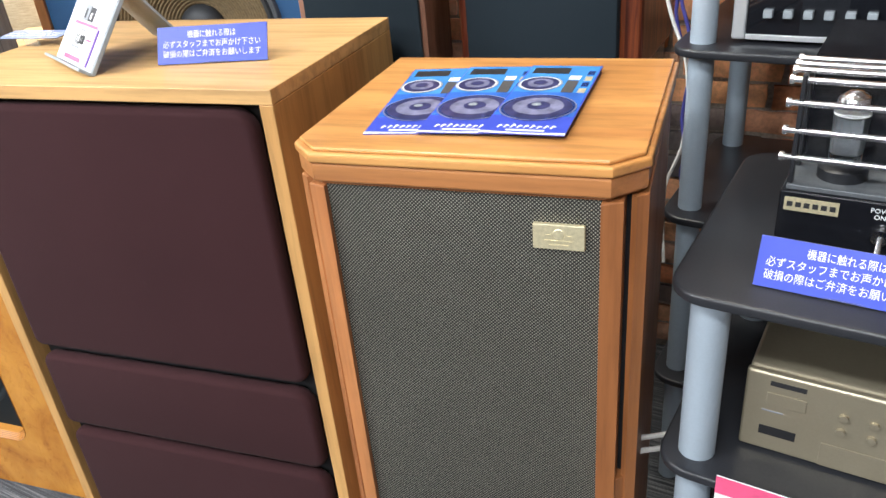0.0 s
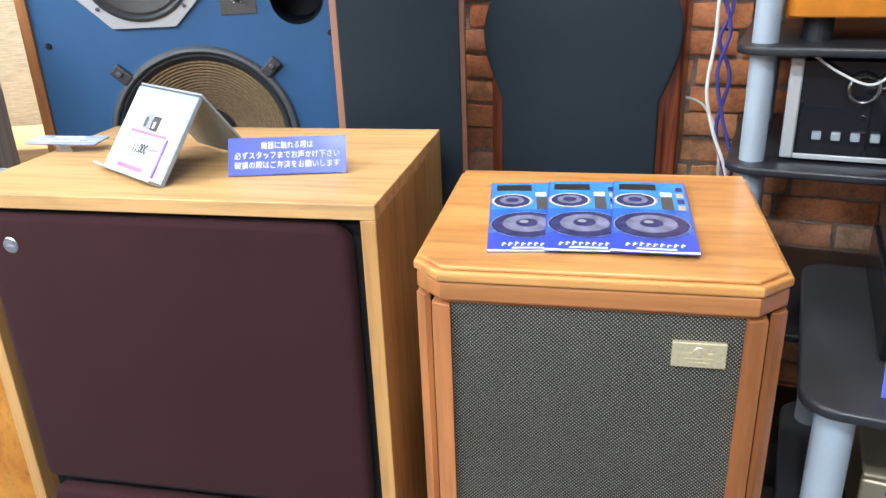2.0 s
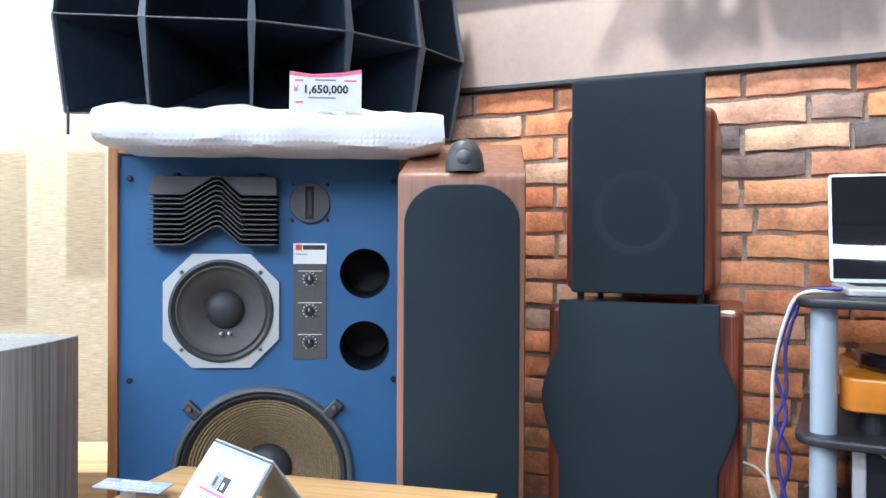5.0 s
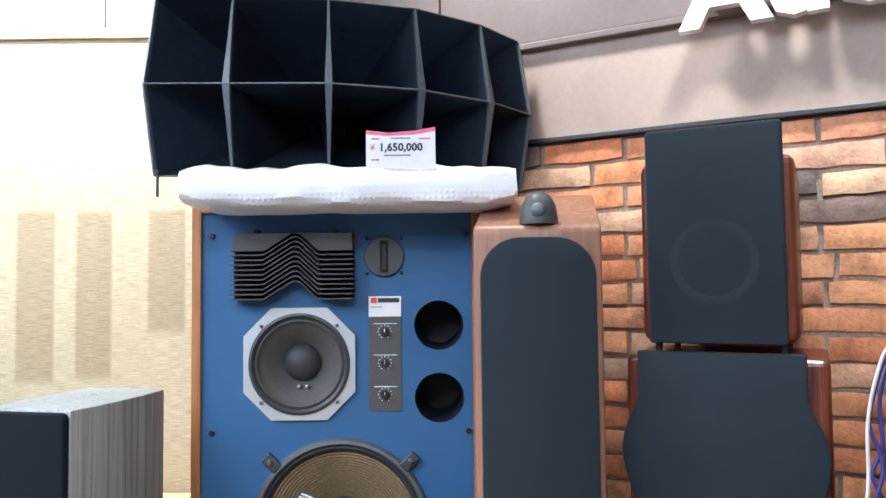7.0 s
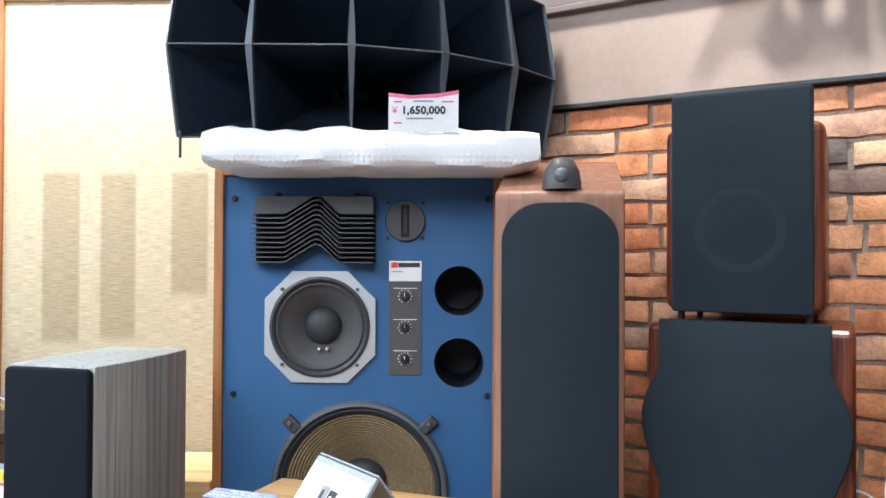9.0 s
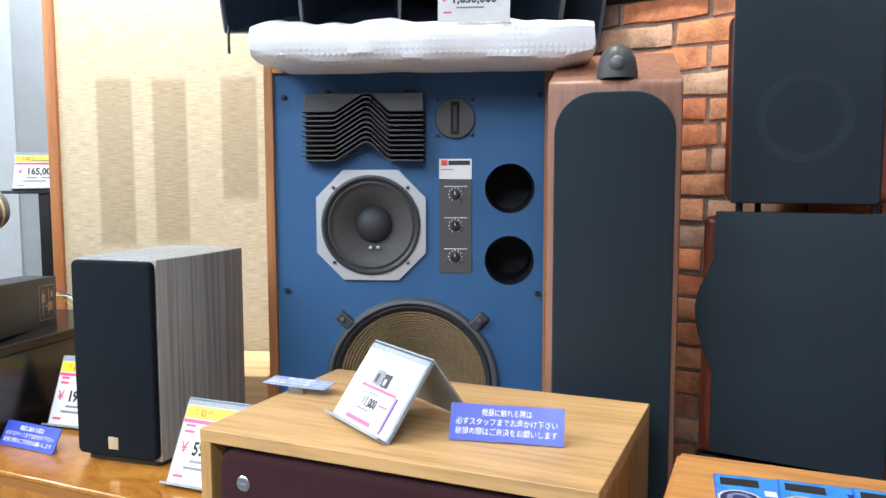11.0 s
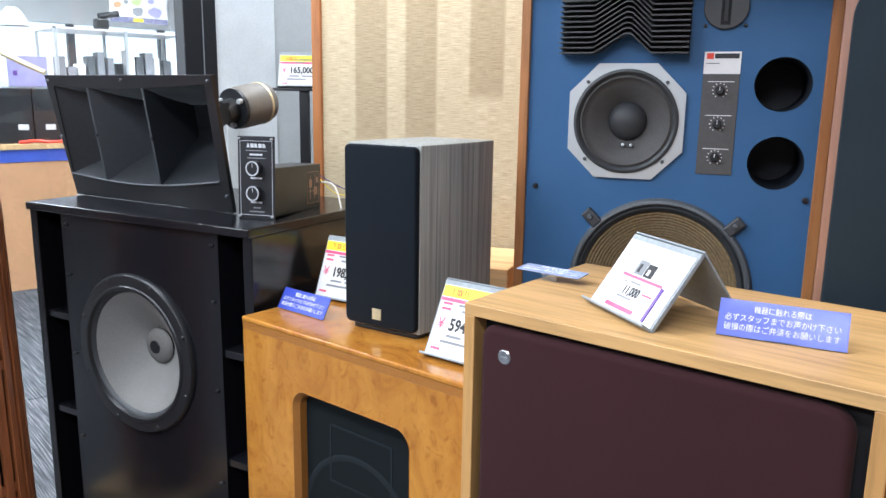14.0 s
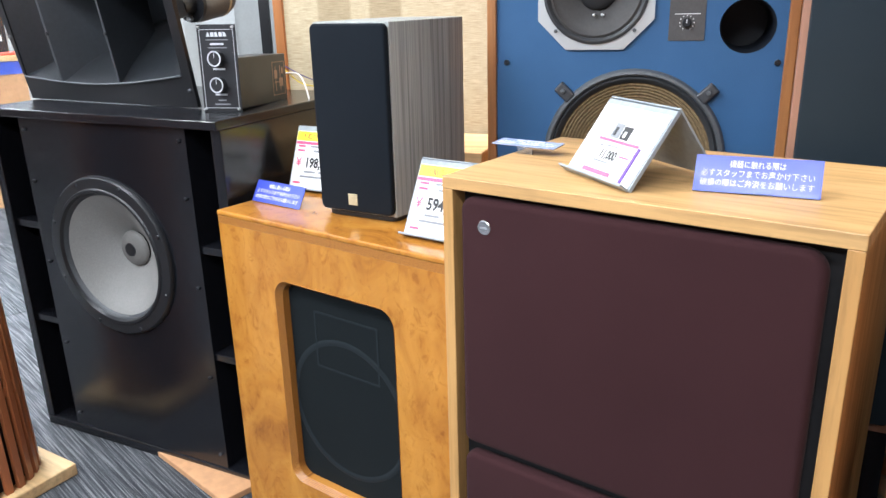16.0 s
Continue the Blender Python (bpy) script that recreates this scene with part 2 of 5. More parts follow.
# blue notice card paled by its sheen, painted into the base colour
SIGN_SHEEN = plain("blue_card_sheen", (0.42, 0.50, 0.78), 0.2, coat=0.3)
LILAC = plain("lilac_lid", (0.38, 0.36, 0.62), 0.4)

m = Nodes("clear_glass")
m.b.inputs["Transmission Weight"].default_value = 1.0
GLASS = m.set((0.96, 0.98, 0.98), 0.02)
m = Nodes("clear_acrylic")
m.b.inputs["Transmission Weight"].default_value = 0.9
m.b.inputs["IOR"].default_value = 1.3
ACRYLIC = m.set((0.9, 0.93, 0.95), 0.06)

# grasscloth with crossing threads, paler round three strips of soft shade painted in
m = Nodes("gold_grasscloth")
v = m.coords()
weft = m.noise(m.coords((6, 1, 160)), 4, 5, 0.7)
warp = m.noise(m.coords((160, 1, 6)), 4, 4, 0.7)
col = m.ramp(weft, (0.3, (0.275, 0.215, 0.13)), (0.7, (0.65, 0.57, 0.41)))
col = m.mix(col, m.ramp(warp, (0.3, (0.82, 0.8, 0.76)), (0.65, (1, 1, 1))), 0.8)
col = m.mix(col, m.ramp(m.noise(v, 2.2, 3), (0.3, (0.9, 0.88, 0.84)), (0.7, (1, 1, 1))), 0.7)
xyz = m.n("ShaderNodeSeparateXYZ")
m.link(v, xyz.inputs[0])
def soft(socket, a, b):
    mr = m.n("ShaderNodeMapRange")
    mr.interpolation_type = "SMOOTHSTEP"
    mr.inputs[1].default_value, mr.inputs[2].default_value = a, b
    m.link(socket, mr.inputs[0])
    return mr.outputs[0]
for x0, x1, z0, z1 in ((-0.482, -0.373, 1.14, 1.630), (-0.310, -0.208, 1.15, 1.628), (-0.103, 0.003, 1.280, 1.630)):
    mask = None
    for edge_of in (soft(xyz.outputs[0], x0 - 0.006, x0 + 0.006), soft(xyz.outputs[0], x1 + 0.006, x1 - 0.006), soft(xyz.outputs[2], z0 - 0.02, z0 + 0.02), soft(xyz.outputs[2], z1 + 0.012, z1 - 0.012)):
        if mask is None:
            mask = edge_of
        else:
            mul = m.n("ShaderNodeMath")
            mul.operation = "MULTIPLY"
            m.link(mask, mul.inputs[0])
            m.link(edge_of, mul.inputs[1])
            mask = mul.outputs[0]
    col = m.mix(col, (0.72, 0.69, 0.64, 1), mask)
m.bump(weft, 0.4, 0.001)
GRASSCLOTH = m.set(col, 0.6, 0, 0.4)

m = Nodes("striped_carpet")
v = m.coords((1, 1, 1), (0, 0, 0.35))
rows = m.noise(m.coords((2, 90, 1), (0, 0, 0.35)), 2, 3, 0.6)
tuft = m.noise(v, 260, 3)
col = m.mix(m.ramp(rows, (0.36, (0.030, 0.033, 0.040)), (0.5, (0.075, 0.080, 0.088)), (0.64, (0.20, 0.205, 0.215))), m.ramp(tuft, (0.3, (0.5,) * 3), (0.7, (1.1,) * 3)), 0.8)
m.bump(tuft, 0.8, 0.003)
CARPET = m.set(col, 0.95, 0, 0.2)

m = Nodes("red_brick")
info = m.n("ShaderNodeObjectInfo")
v = m.coords((1, 1, 1))
base = m.ramp(info.outputs["Random"], (0.0, (0.68, 0.25, 0.125)), (0.20, (0.90, 0.385, 0.17)), (0.38, (0.60, 0.28, 0.175)), (0.52, (0.94, 0.46, 0.22)), (0.66, (0.66, 0.385, 0.265)), (0.76, (0.78, 0.50, 0.32)), (0.86, (0.30, 0.205, 0.17)), (1.0, (0.16, 0.135, 0.13)))
off = m.n("ShaderNodeVectorMath")
m.link(v, off.inputs[0])
m.link(info.outputs["Random"], off.inputs[1])
blot = m.noise(off.outputs[0], 16, 5, 0.65)
grit = m.noise(off.outputs[0], 140, 4, 0.6)
col = m.mix(base, m.ramp(blot, (0.3, (0.5, 0.46, 0.44)), (0.5, (1, 1, 1)), (0.72, (1.35, 1.3, 1.25))), 0.85)
col = m.mix(col, m.ramp(grit, (0.3, (0.7,) * 3), (0.6, (1, 1, 1))), 0.7)
m.bump(m.mix(m.ramp(blot, (0.2, (0,) * 3), (0.8, (1,) * 3)), grit, 0.4, "MIX"), 0.9, 0.004)
BRICK = m.set(col, 0.85, 0, 0.3)
MORTAR = plain("grey_mortar", (0.38, 0.31, 0.25), 0.95, scale=200, bump=0.6, var=0.3)

# woven wire; highlights on round wires and dark gaps are painted in the colour
m = Nodes("brass_wire_mesh")
v = m.coords((1, 1, 1), (0, radians(45), 0))
cells = m.n("ShaderNodeTexVoronoi", Scale=310, Randomness=0.0)
cells.voronoi_dimensions = "3D"
flat = m.n("ShaderNodeVectorMath")
flat.operation = "MULTIPLY"
flat.inputs[1].default_value = (1, 0, 1)
m.link(v, flat.inputs[0])
m.link(flat.outputs[0], cells.inputs["Vector"])
col = m.ramp(cells.outputs["Distance"], (0.12, (0.48, 0.465, 0.385)), (0.29, (0.14, 0.136, 0.112)), (0.46, (0.024, 0.024, 0.022)))
soot = m.noise(m.coords(), 4, 3)
col = m.mix(col, m.ramp(soot, (0.3, (0.85,) * 3), (0.7, (1.1,) * 3)), 0.8)
m.bump(cells.outputs["Distance"], 0.6, -0.002)
MESH = m.set(col, 0.42, 0.5)

m = Nodes("bubble_wrap")
v = m.coords((1, 1, 1))
bub = m.n("ShaderNodeTexVoronoi", Scale=85, Randomness=0.15)
m.link(v, bub.inputs["Vector"])
fold = m.noise(v, 14, 4)
m.bump(m.mix(m.ramp(bub.outputs["Distance"], (0.0, (1,) * 3), (0.5, (0,) * 3)), fold, 0.30, "MIX"), 0.55, 0.005)
m.b.inputs["Subsurface Weight"].default_value = 0.0
WRAP = m.set(m.ramp(fold, (0.3, (0.86, 0.88, 0.90)), (0.7, (0.93, 0.94, 0.95))), 0.28, 0, 0.6)


# ---- shaping ----
def bx(bm, x0, x1, y0, y1, z0, z1, bev=0.0, seg=2):
    g = bmesh.ops.create_cube(bm, size=1.0)
    bmesh.ops.transform(bm, matrix=Matrix.Translation(((x0 + x1) / 2, (y0 + y1) / 2, (z0 + z1) / 2)) @ Matrix.Diagonal((x1 - x0, y1 - y0, z1 - z0, 1)), verts=g["verts"])
    if bev:
        edges = list({e for vv in g["verts"] for e in vv.link_edges})
        bmesh.ops.bevel(bm, geom=edges, offset=bev, segments=seg, affect="EDGES", profile=0.5)
    return bm


def box(x0, x1, y0, y1, z0, z1, bev=0.0, seg=2):
    return bx(bmesh.new(), x0, x1, y0, y1, z0, z1, bev, seg)


def rr(x0, x1, z0, z1, r, n=6):
    """A rounded rectangle, counter-clockwise; r is one radius or four (from low left)."""
    rs = r if isinstance(r, tuple) else (r,) * 4
    pts = []
    for (cx, cz, a0), q in zip(((x0, z0, 180), (x1, z0, 270), (x1, z1, 0), (x0, z1, 90)), rs):
        q = max(q, 1e-4)
        ox, oz = cx + (q if cx == x0 else -q), cz + (q if cz == z0 else -q)
        for k in range(n + 1):
            a = radians(a0 + 90 * k / n)
            pts.append((ox + q * math.cos(a), oz + q * math.sin(a)))
    return pts


def prism(pts, y0, y1, bev=0.0, plane="xz", seg=2, bm=None):
    """An outline pulled from y0 to y1 (or, in the plan xy, from z0 to z1)."""
    own = bmesh.new()
    def put(p, h):
        return own.verts.new((p[0], h, p[1]) if plane == "xz" else (p[0], p[1], h))
    a, b = [put(p, y0) for p in pts], [put(p, y1) for p in pts]
    own.faces.new(a)
    own.faces.new(b[::-1])
    for k in range(len(pts)):
        j = (k + 1) % len(pts)
        own.faces.new((a[j], a[k], b[k], b[j]))
    bmesh.ops.recalc_face_normals(own, faces=own.faces[:])
    if bev:
        caps = [e for e in own.edges if (e.verts[0] in a) == (e.verts[1] in a)]
        bmesh.ops.bevel(own, geom=caps, offset=bev, segments=seg, affect="EDGES", profile=0.5)
    if bm is None:
        return own
    tmp = bpy.data.meshes.new("tmp")
    own.to_mesh(tmp)
    own.free()
    bm.from_mesh(tmp)
    bpy.data.meshes.remove(tmp)
    return bm


def ring(outer, inner, y0, y1, yin=None, bm=None):
    """A frame between two outlines with as many points, from y0 (front) to y1."""
    bm = bm or bmesh.new()
    yin = y0 if yin is None else yin
    loops = [[bm.verts.new((p[0], y, p[1])) for p in pts] for pts, y in ((outer, y1), (outer, y0), (inner, yin), (inner, y1))]
    n = len(outer)
    for a, b in zip(loops, loops[1:] + loops[:1]):
        for k in range(n):
            j = (k + 1) % n
            bm.faces.new((a[k], a[j], b[j], b[k]))
    bmesh.ops.recalc_face_normals(bm, faces=bm.faces[:])
    return bm


def circle(cx, cz, r, n=40, start=0.0):
    return [(cx + r * math.cos(start + 2 * math.pi * k / n), cz + r * math.sin(start + 2 * math.pi * k / n)) for k in range(n)]


def square_of(cx, cz, x0, x1, z0, z1, n=40):
    """Points on a rectangle in the directions of circle(); corners are met at n = 8k."""
    pts = []
    corners = [math.atan2(z - cz, x - cx) % (2 * math.pi) for x, z in ((x1, z1), (x0, z1), (x0, z0), (x1, z0))]
    angles = [2 * math.pi * k / n for k in range(n)]
    for c in corners:
        k = min(range(n), key=lambda i: abs((angles[i] - c + math.pi) % (2 * math.pi) - math.pi))
        angles[k] = c
    for a in angles:
        dx, dz = math.cos(a), math.sin(a)
        t = min([(x1 - cx) / dx if dx > 1e-9 else 1e9, (x0 - cx) / dx if dx < -1e-9 else 1e9, (z1 - cz) / dz if dz > 1e-9 else 1e9, (z0 - cz) / dz if dz < -1e-9 else 1e9])
        pts.append((cx + t * dx, cz + t * dz))
    return pts


def holed(bm, x0, x1, z0, z1, cx, cz, r, y0, y1, n=40):
    return ring(square_of(cx, cz, x0, x1, z0, z1, n), circle(cx, cz, r, n), y0, y1, bm=bm)


def lathe(profile, n=48, bm=None, cx=0.0, cz=0.0):
    """Turn (radius, y) points about an axis along y through (cx, cz)."""
    bm = bm or bmesh.new()
    rows, made = [], []
    for r, y in profile:
        if r < 1e-6:
            rows.append([bm.verts.new((cx, y, cz))])
        else:
            rows.append([bm.verts.new((cx + r * math.cos(2 * math.pi * k / n), y, cz + r * math.sin(2 * math.pi * k / n))) for k in range(n)])
    for a, b in zip(rows, rows[1:]):
        for k in range(n):
            j = (k + 1) % n
            face = [a[k % len(a)], a[j % len(a)], b[j % len(b)], b[k % len(b)]]
            made.append(bm.faces.new(list(dict.fromkeys(face))))
    bmesh.ops.recalc_face_normals(bm, faces=made)
    return bm


def upright(profile, n=32, cx=0.0, cy=0.0, bm=None):
    """Turn (radius, z) points about a vertical axis."""
    own = lathe([(r, z) for r, z in profile], n)
    bmesh.ops.transform(own, matrix=Matrix.Translation((cx, cy, 0)) @ Matrix.Rotation(radians(90), 4, "X"), verts=own.verts[:])
    bmesh.ops.recalc_face_normals(own, faces=own.faces[:])
    if bm is None:
        return own
    tmp = bpy.data.meshes.new("tmp")
    own.to_mesh(tmp)
    own.free()
    bm.from_mesh(tmp)
    bpy.data.meshes.remove(tmp)
    return bm


def rod(bm, a, b, r, n=12, r2=None):
    """A round bar from a to b."""
    a, b = Vector(a), Vector(b)
    turn = (b - a).to_track_quat("Z", "Y").to_matrix().to_4x4()
    bmesh.ops.create_cone(bm, cap_ends=True, segments=n, radius1=r, radius2=r if r2 is None else r2, depth=(b - a).length, matrix=Matrix.Translation((a + b) / 2) @ turn)
    return bm


def cord(points, r, n=8, smooth=6):
    """A cable along a soft curve through the points."""
    pts = [Vector(p) for p in points]
    ext = [2 * pts[0] - pts[1]] + pts + [2 * pts[-1] - pts[-2]]
    line = []
    for k in range(1, len(ext) - 2):
        p0, p1, p2, p3 = ext[k - 1:k + 3]
        for s in range(smooth):
            t = s / smooth
            line.append(0.5 * (2 * p1 + (p2 - p0) * t + (2 * p0 - 5 * p1 + 4 * p2 - p3) * t * t + (3 * p1 - p0 - 3 * p2 + p3) * t ** 3))
    line.append(pts[-1])
    bm = bmesh.new()
    rows, side = [], Vector((1, 0.3, 0.2)).normalized()
    for k, p in enumerate(line):
        d = (line[min(k + 1, len(line) - 1)] - line[max(k - 1, 0)]).normalized()
        side = (side - d * side.dot(d)).normalized()
        up = d.cross(side)
        rows.append([bm.verts.new(p + r * (side * math.cos(2 * math.pi * i / n) + up * math.sin(2 * math.pi * i / n))) for i in range(n)])
    for a, b in zip(rows, rows[1:]):
        for i in range(n):
            j = (i + 1) % n
            bm.faces.new((a[i], a[j], b[j], b[i]))
    bm.faces.new(rows[0])
    bm.faces.new(rows[-1][::-1])
    bmesh.ops.recalc_face_normals(bm, faces=bm.faces[:])
    return bm


def part(name, bm, material, parent=None, label="", m=None, smooth=False):
    """Links a bmesh as one mesh object, under a thing or a part."""
    mesh = bpy.data.meshes.new(name)
    bm.to_mesh(mesh)
    bm.free()
    mesh.materials.append(material)
    if smooth:
        mesh.shade_smooth()
        mesh.set_sharp_from_angle(angle=radians(38))
    ob = new(name, mesh)
    if parent is not None:
        ob.parent = parent
    if m is not None:
        ob.matrix_basis = m
    return tagged(ob, label)


def thing(name, m, label, category, group="", kind=""):
    ob = new(name)
    ob.empty_display_size = 0.1
    ob.matrix_basis = m
    return tagged(ob, label, category, group, kind)


def lettering(name, words, size, material, parent, m, label="", depth=0.0003, align="LEFT", wide=1.0, bold=0.0):
    """Words in the built-in font as a mesh; they face the local -y side of m."""
    curve = bpy.data.curves.new(name, "FONT")
    curve.body, curve.size, curve.extrude, curve.align_x, curve.resolution_u, curve.offset = words, size, depth, align, 2, bold
    tmp = bpy.data.objects.new("tmp_text", curve)
    mesh = bpy.data.meshes.new_from_object(tmp)
    bpy.data.objects.remove(tmp)
    bpy.data.curves.remove(curve)
    mesh.name = name
    mesh.materials.clear()
    mesh.materials.append(material)
    ob = new(name, mesh)
    ob.parent = parent
    ob.matrix_basis = m @ Matrix.Rotation(radians(90), 4, "X") @ Matrix.Diagonal((wide, 1, 1, 1))
    return tagged(ob, label)


def drilled(x0, x1, y0, y1, z0, z1, holes, n=56):
    """A board with round holes (x, z, radius) cut through it."""
    mesh = bpy.data.meshes.new("tmp")
    bm = box(x0, x1, y0, y1, z0, z1)
    bm.to_mesh(mesh)
    bm.free()
    board, cutters = new("tmp_board", mesh), []
    for cx, cz, r in holes:
        cut = bpy.data.meshes.new("tmp")
        bm = rod(bmesh.new(), (cx, y0 - 0.02, cz), (cx, y1 + 0.02, cz), r, n)
        bm.to_mesh(cut)
        bm.free()
        cutters.append(new("tmp_cut", cut))
        mod = board.modifiers.new("cut", "BOOLEAN")
        mod.object, mod.operation, mod.solver = cutters[-1], "DIFFERENCE", "EXACT"
    done = bpy.data.meshes.new_from_object(board.evaluated_get(bpy.context.evaluated_depsgraph_get()))
    bm = bmesh.new()
    bm.from_mesh(done)
    for ob in (board, *cutters):
        bpy.data.objects.remove(ob)
    bpy.data.meshes.remove(done)
    return bm


def at(x=0, y=0, z=0):
    return Matrix.Translation((x, y, z))


# ---- the room ----
floor = part("floor", box(-8.4, 2.2, -3.6, 4.6, -0.08, 0.0), CARPET)
tagged(floor, "grey striped loop-pile carpet floor", "floor", kind="structure")
ceiling = part("ceiling", box(-8.4, 2.2, -3.6, 4.6, CEIL, CEIL + 0.1), CEILING)
tagged(ceiling, "pale ceiling boards", "ceiling", kind="structure")
# two of these housings belong to the added fill lamps by the pier
for sx, sy in STRIPS:
    light = thing("ceiling_light", at(sx, sy, CEIL), "white fluorescent strip light under the ceiling", "ceiling light", "shop ceiling lights")
    part("housing", box(-0.66, 0.66, -0.11, 0.11, -0.06, 0.0, 0.01), WHITE_PLASTIC, light)

# brick wall: mortar bed behind single bricks
WALL_Y, BRICK_TOP = 1.97, 1.757
wall_n = part("wall_north", box(-1.75, 2.2, WALL_Y + 0.014, WALL_Y + 0.2, 0, CEIL), MORTAR)
tagged(wall_n, "red brick wall with dark recessed mortar", "wall", kind="structure")
trim = part("trim", box(-1.75, 2.2, WALL_Y - 0.016, WALL_Y + 0.02, BRICK_TOP, BRICK_TOP + 0.012, 0.002), BLACK_PLASTIC)
tagged(trim, "thin black edging strip above the bricks", "trim", kind="structure")
fascia = part("wall_fascia", box(-1.75, 2.2, WALL_Y - 0.004, WALL_Y + 0.013, BRICK_TOP + 0.012, 1.995), BEIGE_WALL)
tagged(fascia, "smooth mushroom-coloured wall band above the bricks", "wall", kind="structure")
ledge = part("trim_ledge", box(-1.75, 2.2, WALL_Y - 0.03, WALL_Y + 0.013, 1.995, 2.012, 0.003), BROWN_WALL)
tagged(ledge, "brown ledge moulding on the wall", "trim", kind="structure")
upper = thing("wall_upper", at(0, 0, 0), "mauve-brown upper wall panels with upright seams", "wall", kind="structure")
for k, px in enumerate((-1.745, -0.96, -0.175, 0.61, 1.395)):
    part("panel", box(px + 0.003, px + 0.782, WALL_Y - 0.024, WALL_Y + 0.013, 2.012, CEIL, 0.003), BROWN_WALL, upper)

# white letters on the upper wall
sign = thing("wall_sign", at(-0.312, WALL_Y - 0.075, 1.964), "white raised letters on the brown upper wall", "sign")
lettering("letters", "Audio", 0.215, WHITE_PLASTIC, sign, at(0, 0, 0), "white raised letters", 0.014, "LEFT", 1.16, 0.008)
for k in range(5):
    part("stand_off", rod(bmesh.new(), (0.06 + k * 0.12, 0.05, 0.05), (0.06 + k * 0.12, 0.0, 0.05), 0.006), BLACK_PLASTIC, sign)

# papered panel that closes the corner behind the blue monitor
PANEL = pose(-1.69, 1.74, 0, 0, 0, 28)
panel = thing("wall_panel", PANEL, "gold grasscloth panel in a wooden frame", "wall panel", kind="structure")
part("cloth", box(-0.60, 0.62, 0.0, 0.05, 0.0, 2.132), GRASSCLOTH, panel)
part("frame_upright", box(-0.632, -0.60, -0.012, 0.05, 0.0, 2.160, 0.003), WALNUT, panel)
part("frame_rail", box(-0.60, 0.62, -0.012, 0.05, 2.132, 2.160, 0.003), PINE, panel)
back_strip = thing("wall_behind_panel", PANEL, "pale and brown wall boards above the papered panel", "wall", kind="structure")
part("pale_board", box(-0.75, -0.322, 0.052, 0.12, 2.160, CEIL), WHITE_WALL, back_strip)
part("dark_post", box(-0.322, -0.256, 0.040, 0.12, 2.160, CEIL), BASKET, back_strip)
part("brown_board", box(-0.256, 0.75, 0.052, 0.12, 2.160, CEIL), BROWN_WALL, back_strip)

# the shop beyond: white pier, black glazing post, window to the next hall
pier = part("wall_pier", box(-3.60, -3.41, 1.655, 1.95, 0, CEIL), WHITE_WALL)
tagged(pier, "white painted pier beside the window", "wall", kind="structure")
grey = part("wall_recess", box(-3.60, -3.42, 1.95, 4.6, 0, CEIL), GREY_WALL)
tagged(grey, "grey painted recess wall", "wall", kind="structure")
conduit = part("trim_conduit", box(-3.40, -3.37, 1.675, 1.735, 0, 1.245, 0.004), GREY_WALL)
tagged(conduit, "grey cable duct on the pier", "trim", kind="structure")
post = thing("window_post", at(-3.45, 1.505, 0), "black metal glazing post", "window frame", kind="structure")
part("mullion", box(-0.05, 0.05, 0.0, 0.150, 0, CEIL, 0.004), BLACK_PLASTIC, post)
part("bead", box(0.05, 0.053, 0.085, 0.089, 0, CEIL), GREY_INK, post)
window = thing("window_1", at(-3.50, 1.48, 0), "large clear window to the next hall", "window", kind="structure")
pane = part("pane", box(0.0, 0.008, -2.4, 0.0, 0.0, CEIL), GLASS, window)
pane.visible_shadow = False
for nm, b in (("wall_far", (-8.4, 2.2, 4.5, 4.6, 0, CEIL)), ("wall_east", (2.1, 2.2, -3.6, 2.2, 0, CEIL)), ("wall_south", (-8.4, 2.2, -3.6, -3.5, 0, CEIL)), ("wall_west", (-8.4, -8.3, -3.6, 4.6, 0, 1.36)), ("wall_west_upper", (-8.4, -8.3, -3.6, 4.6, 1.92, CEIL))):
    tagged(part(nm, box(*b), BROWN_WALL if nm in ("wall_south", "wall_east") else WHITE_WALL), "plain shop wall", "wall", kind="structure")
m = Nodes("daylight_outside")
m.b.inputs["Emission Color"].default_value = (0.86, 0.94, 1.0, 1)
m.b.inputs["Emission Strength"].default_value = 1.0
DAYLIGHT = m.set((0.8, 0.85, 0.9), 0.9)
out = part("backdrop", box(-8.9, -8.88, -3.6, 4.6, 0.5, 2.6), DAYLIGHT)
tagged(out, "bright hazy daylight outside the far windows", "backdrop", kind="structure")
far_win = thing("window_2", at(-8.35, 0, 1.36), "far row of windows with grey posts", "window", kind="structure")
for k in range(9):
    part("mullion", box(-0.03, 0.03, -3.0 + 0.9 * k, -2.93 + 0.9 * k, 0, 0.56), BASKET, far_win)

counter = thing("service_counter", at(-5.5, 0, 0), "tan shop counter with a blue band", "counter")
part("front", box(-0.5, 0.0, -1.2, 1.60, 0.0, 0.83, 0.003), COUNTER_TAN, counter)
part("band", box(-0.51, 0.006, -1.2, 1.605, 0.83, 0.91, 0.003), COUNTER_BLUE, counter, "blue band")
part("top", box(-0.52, 0.02, -1.21, 1.615, 0.91, 0.945, 0.003), PINE, counter)
for y0, y1 in ((0.80, 1.14), (1.15, 1.385), (1.392, 1.545)):
    bxs = thing("equipment_box", at(-5.5, 0, 0.945), "black equipment box with a small label on the counter", "equipment", "boxes on the counter")
    part("case", box(-0.42, -0.05, y0, y1, 0.0, 0.345, 0.006), BLACK_PLASTIC, bxs)
    part("label", box(-0.05, -0.048, y1 - 0.09, y1 - 0.03, 0.085, 0.12), WHITE, bxs)
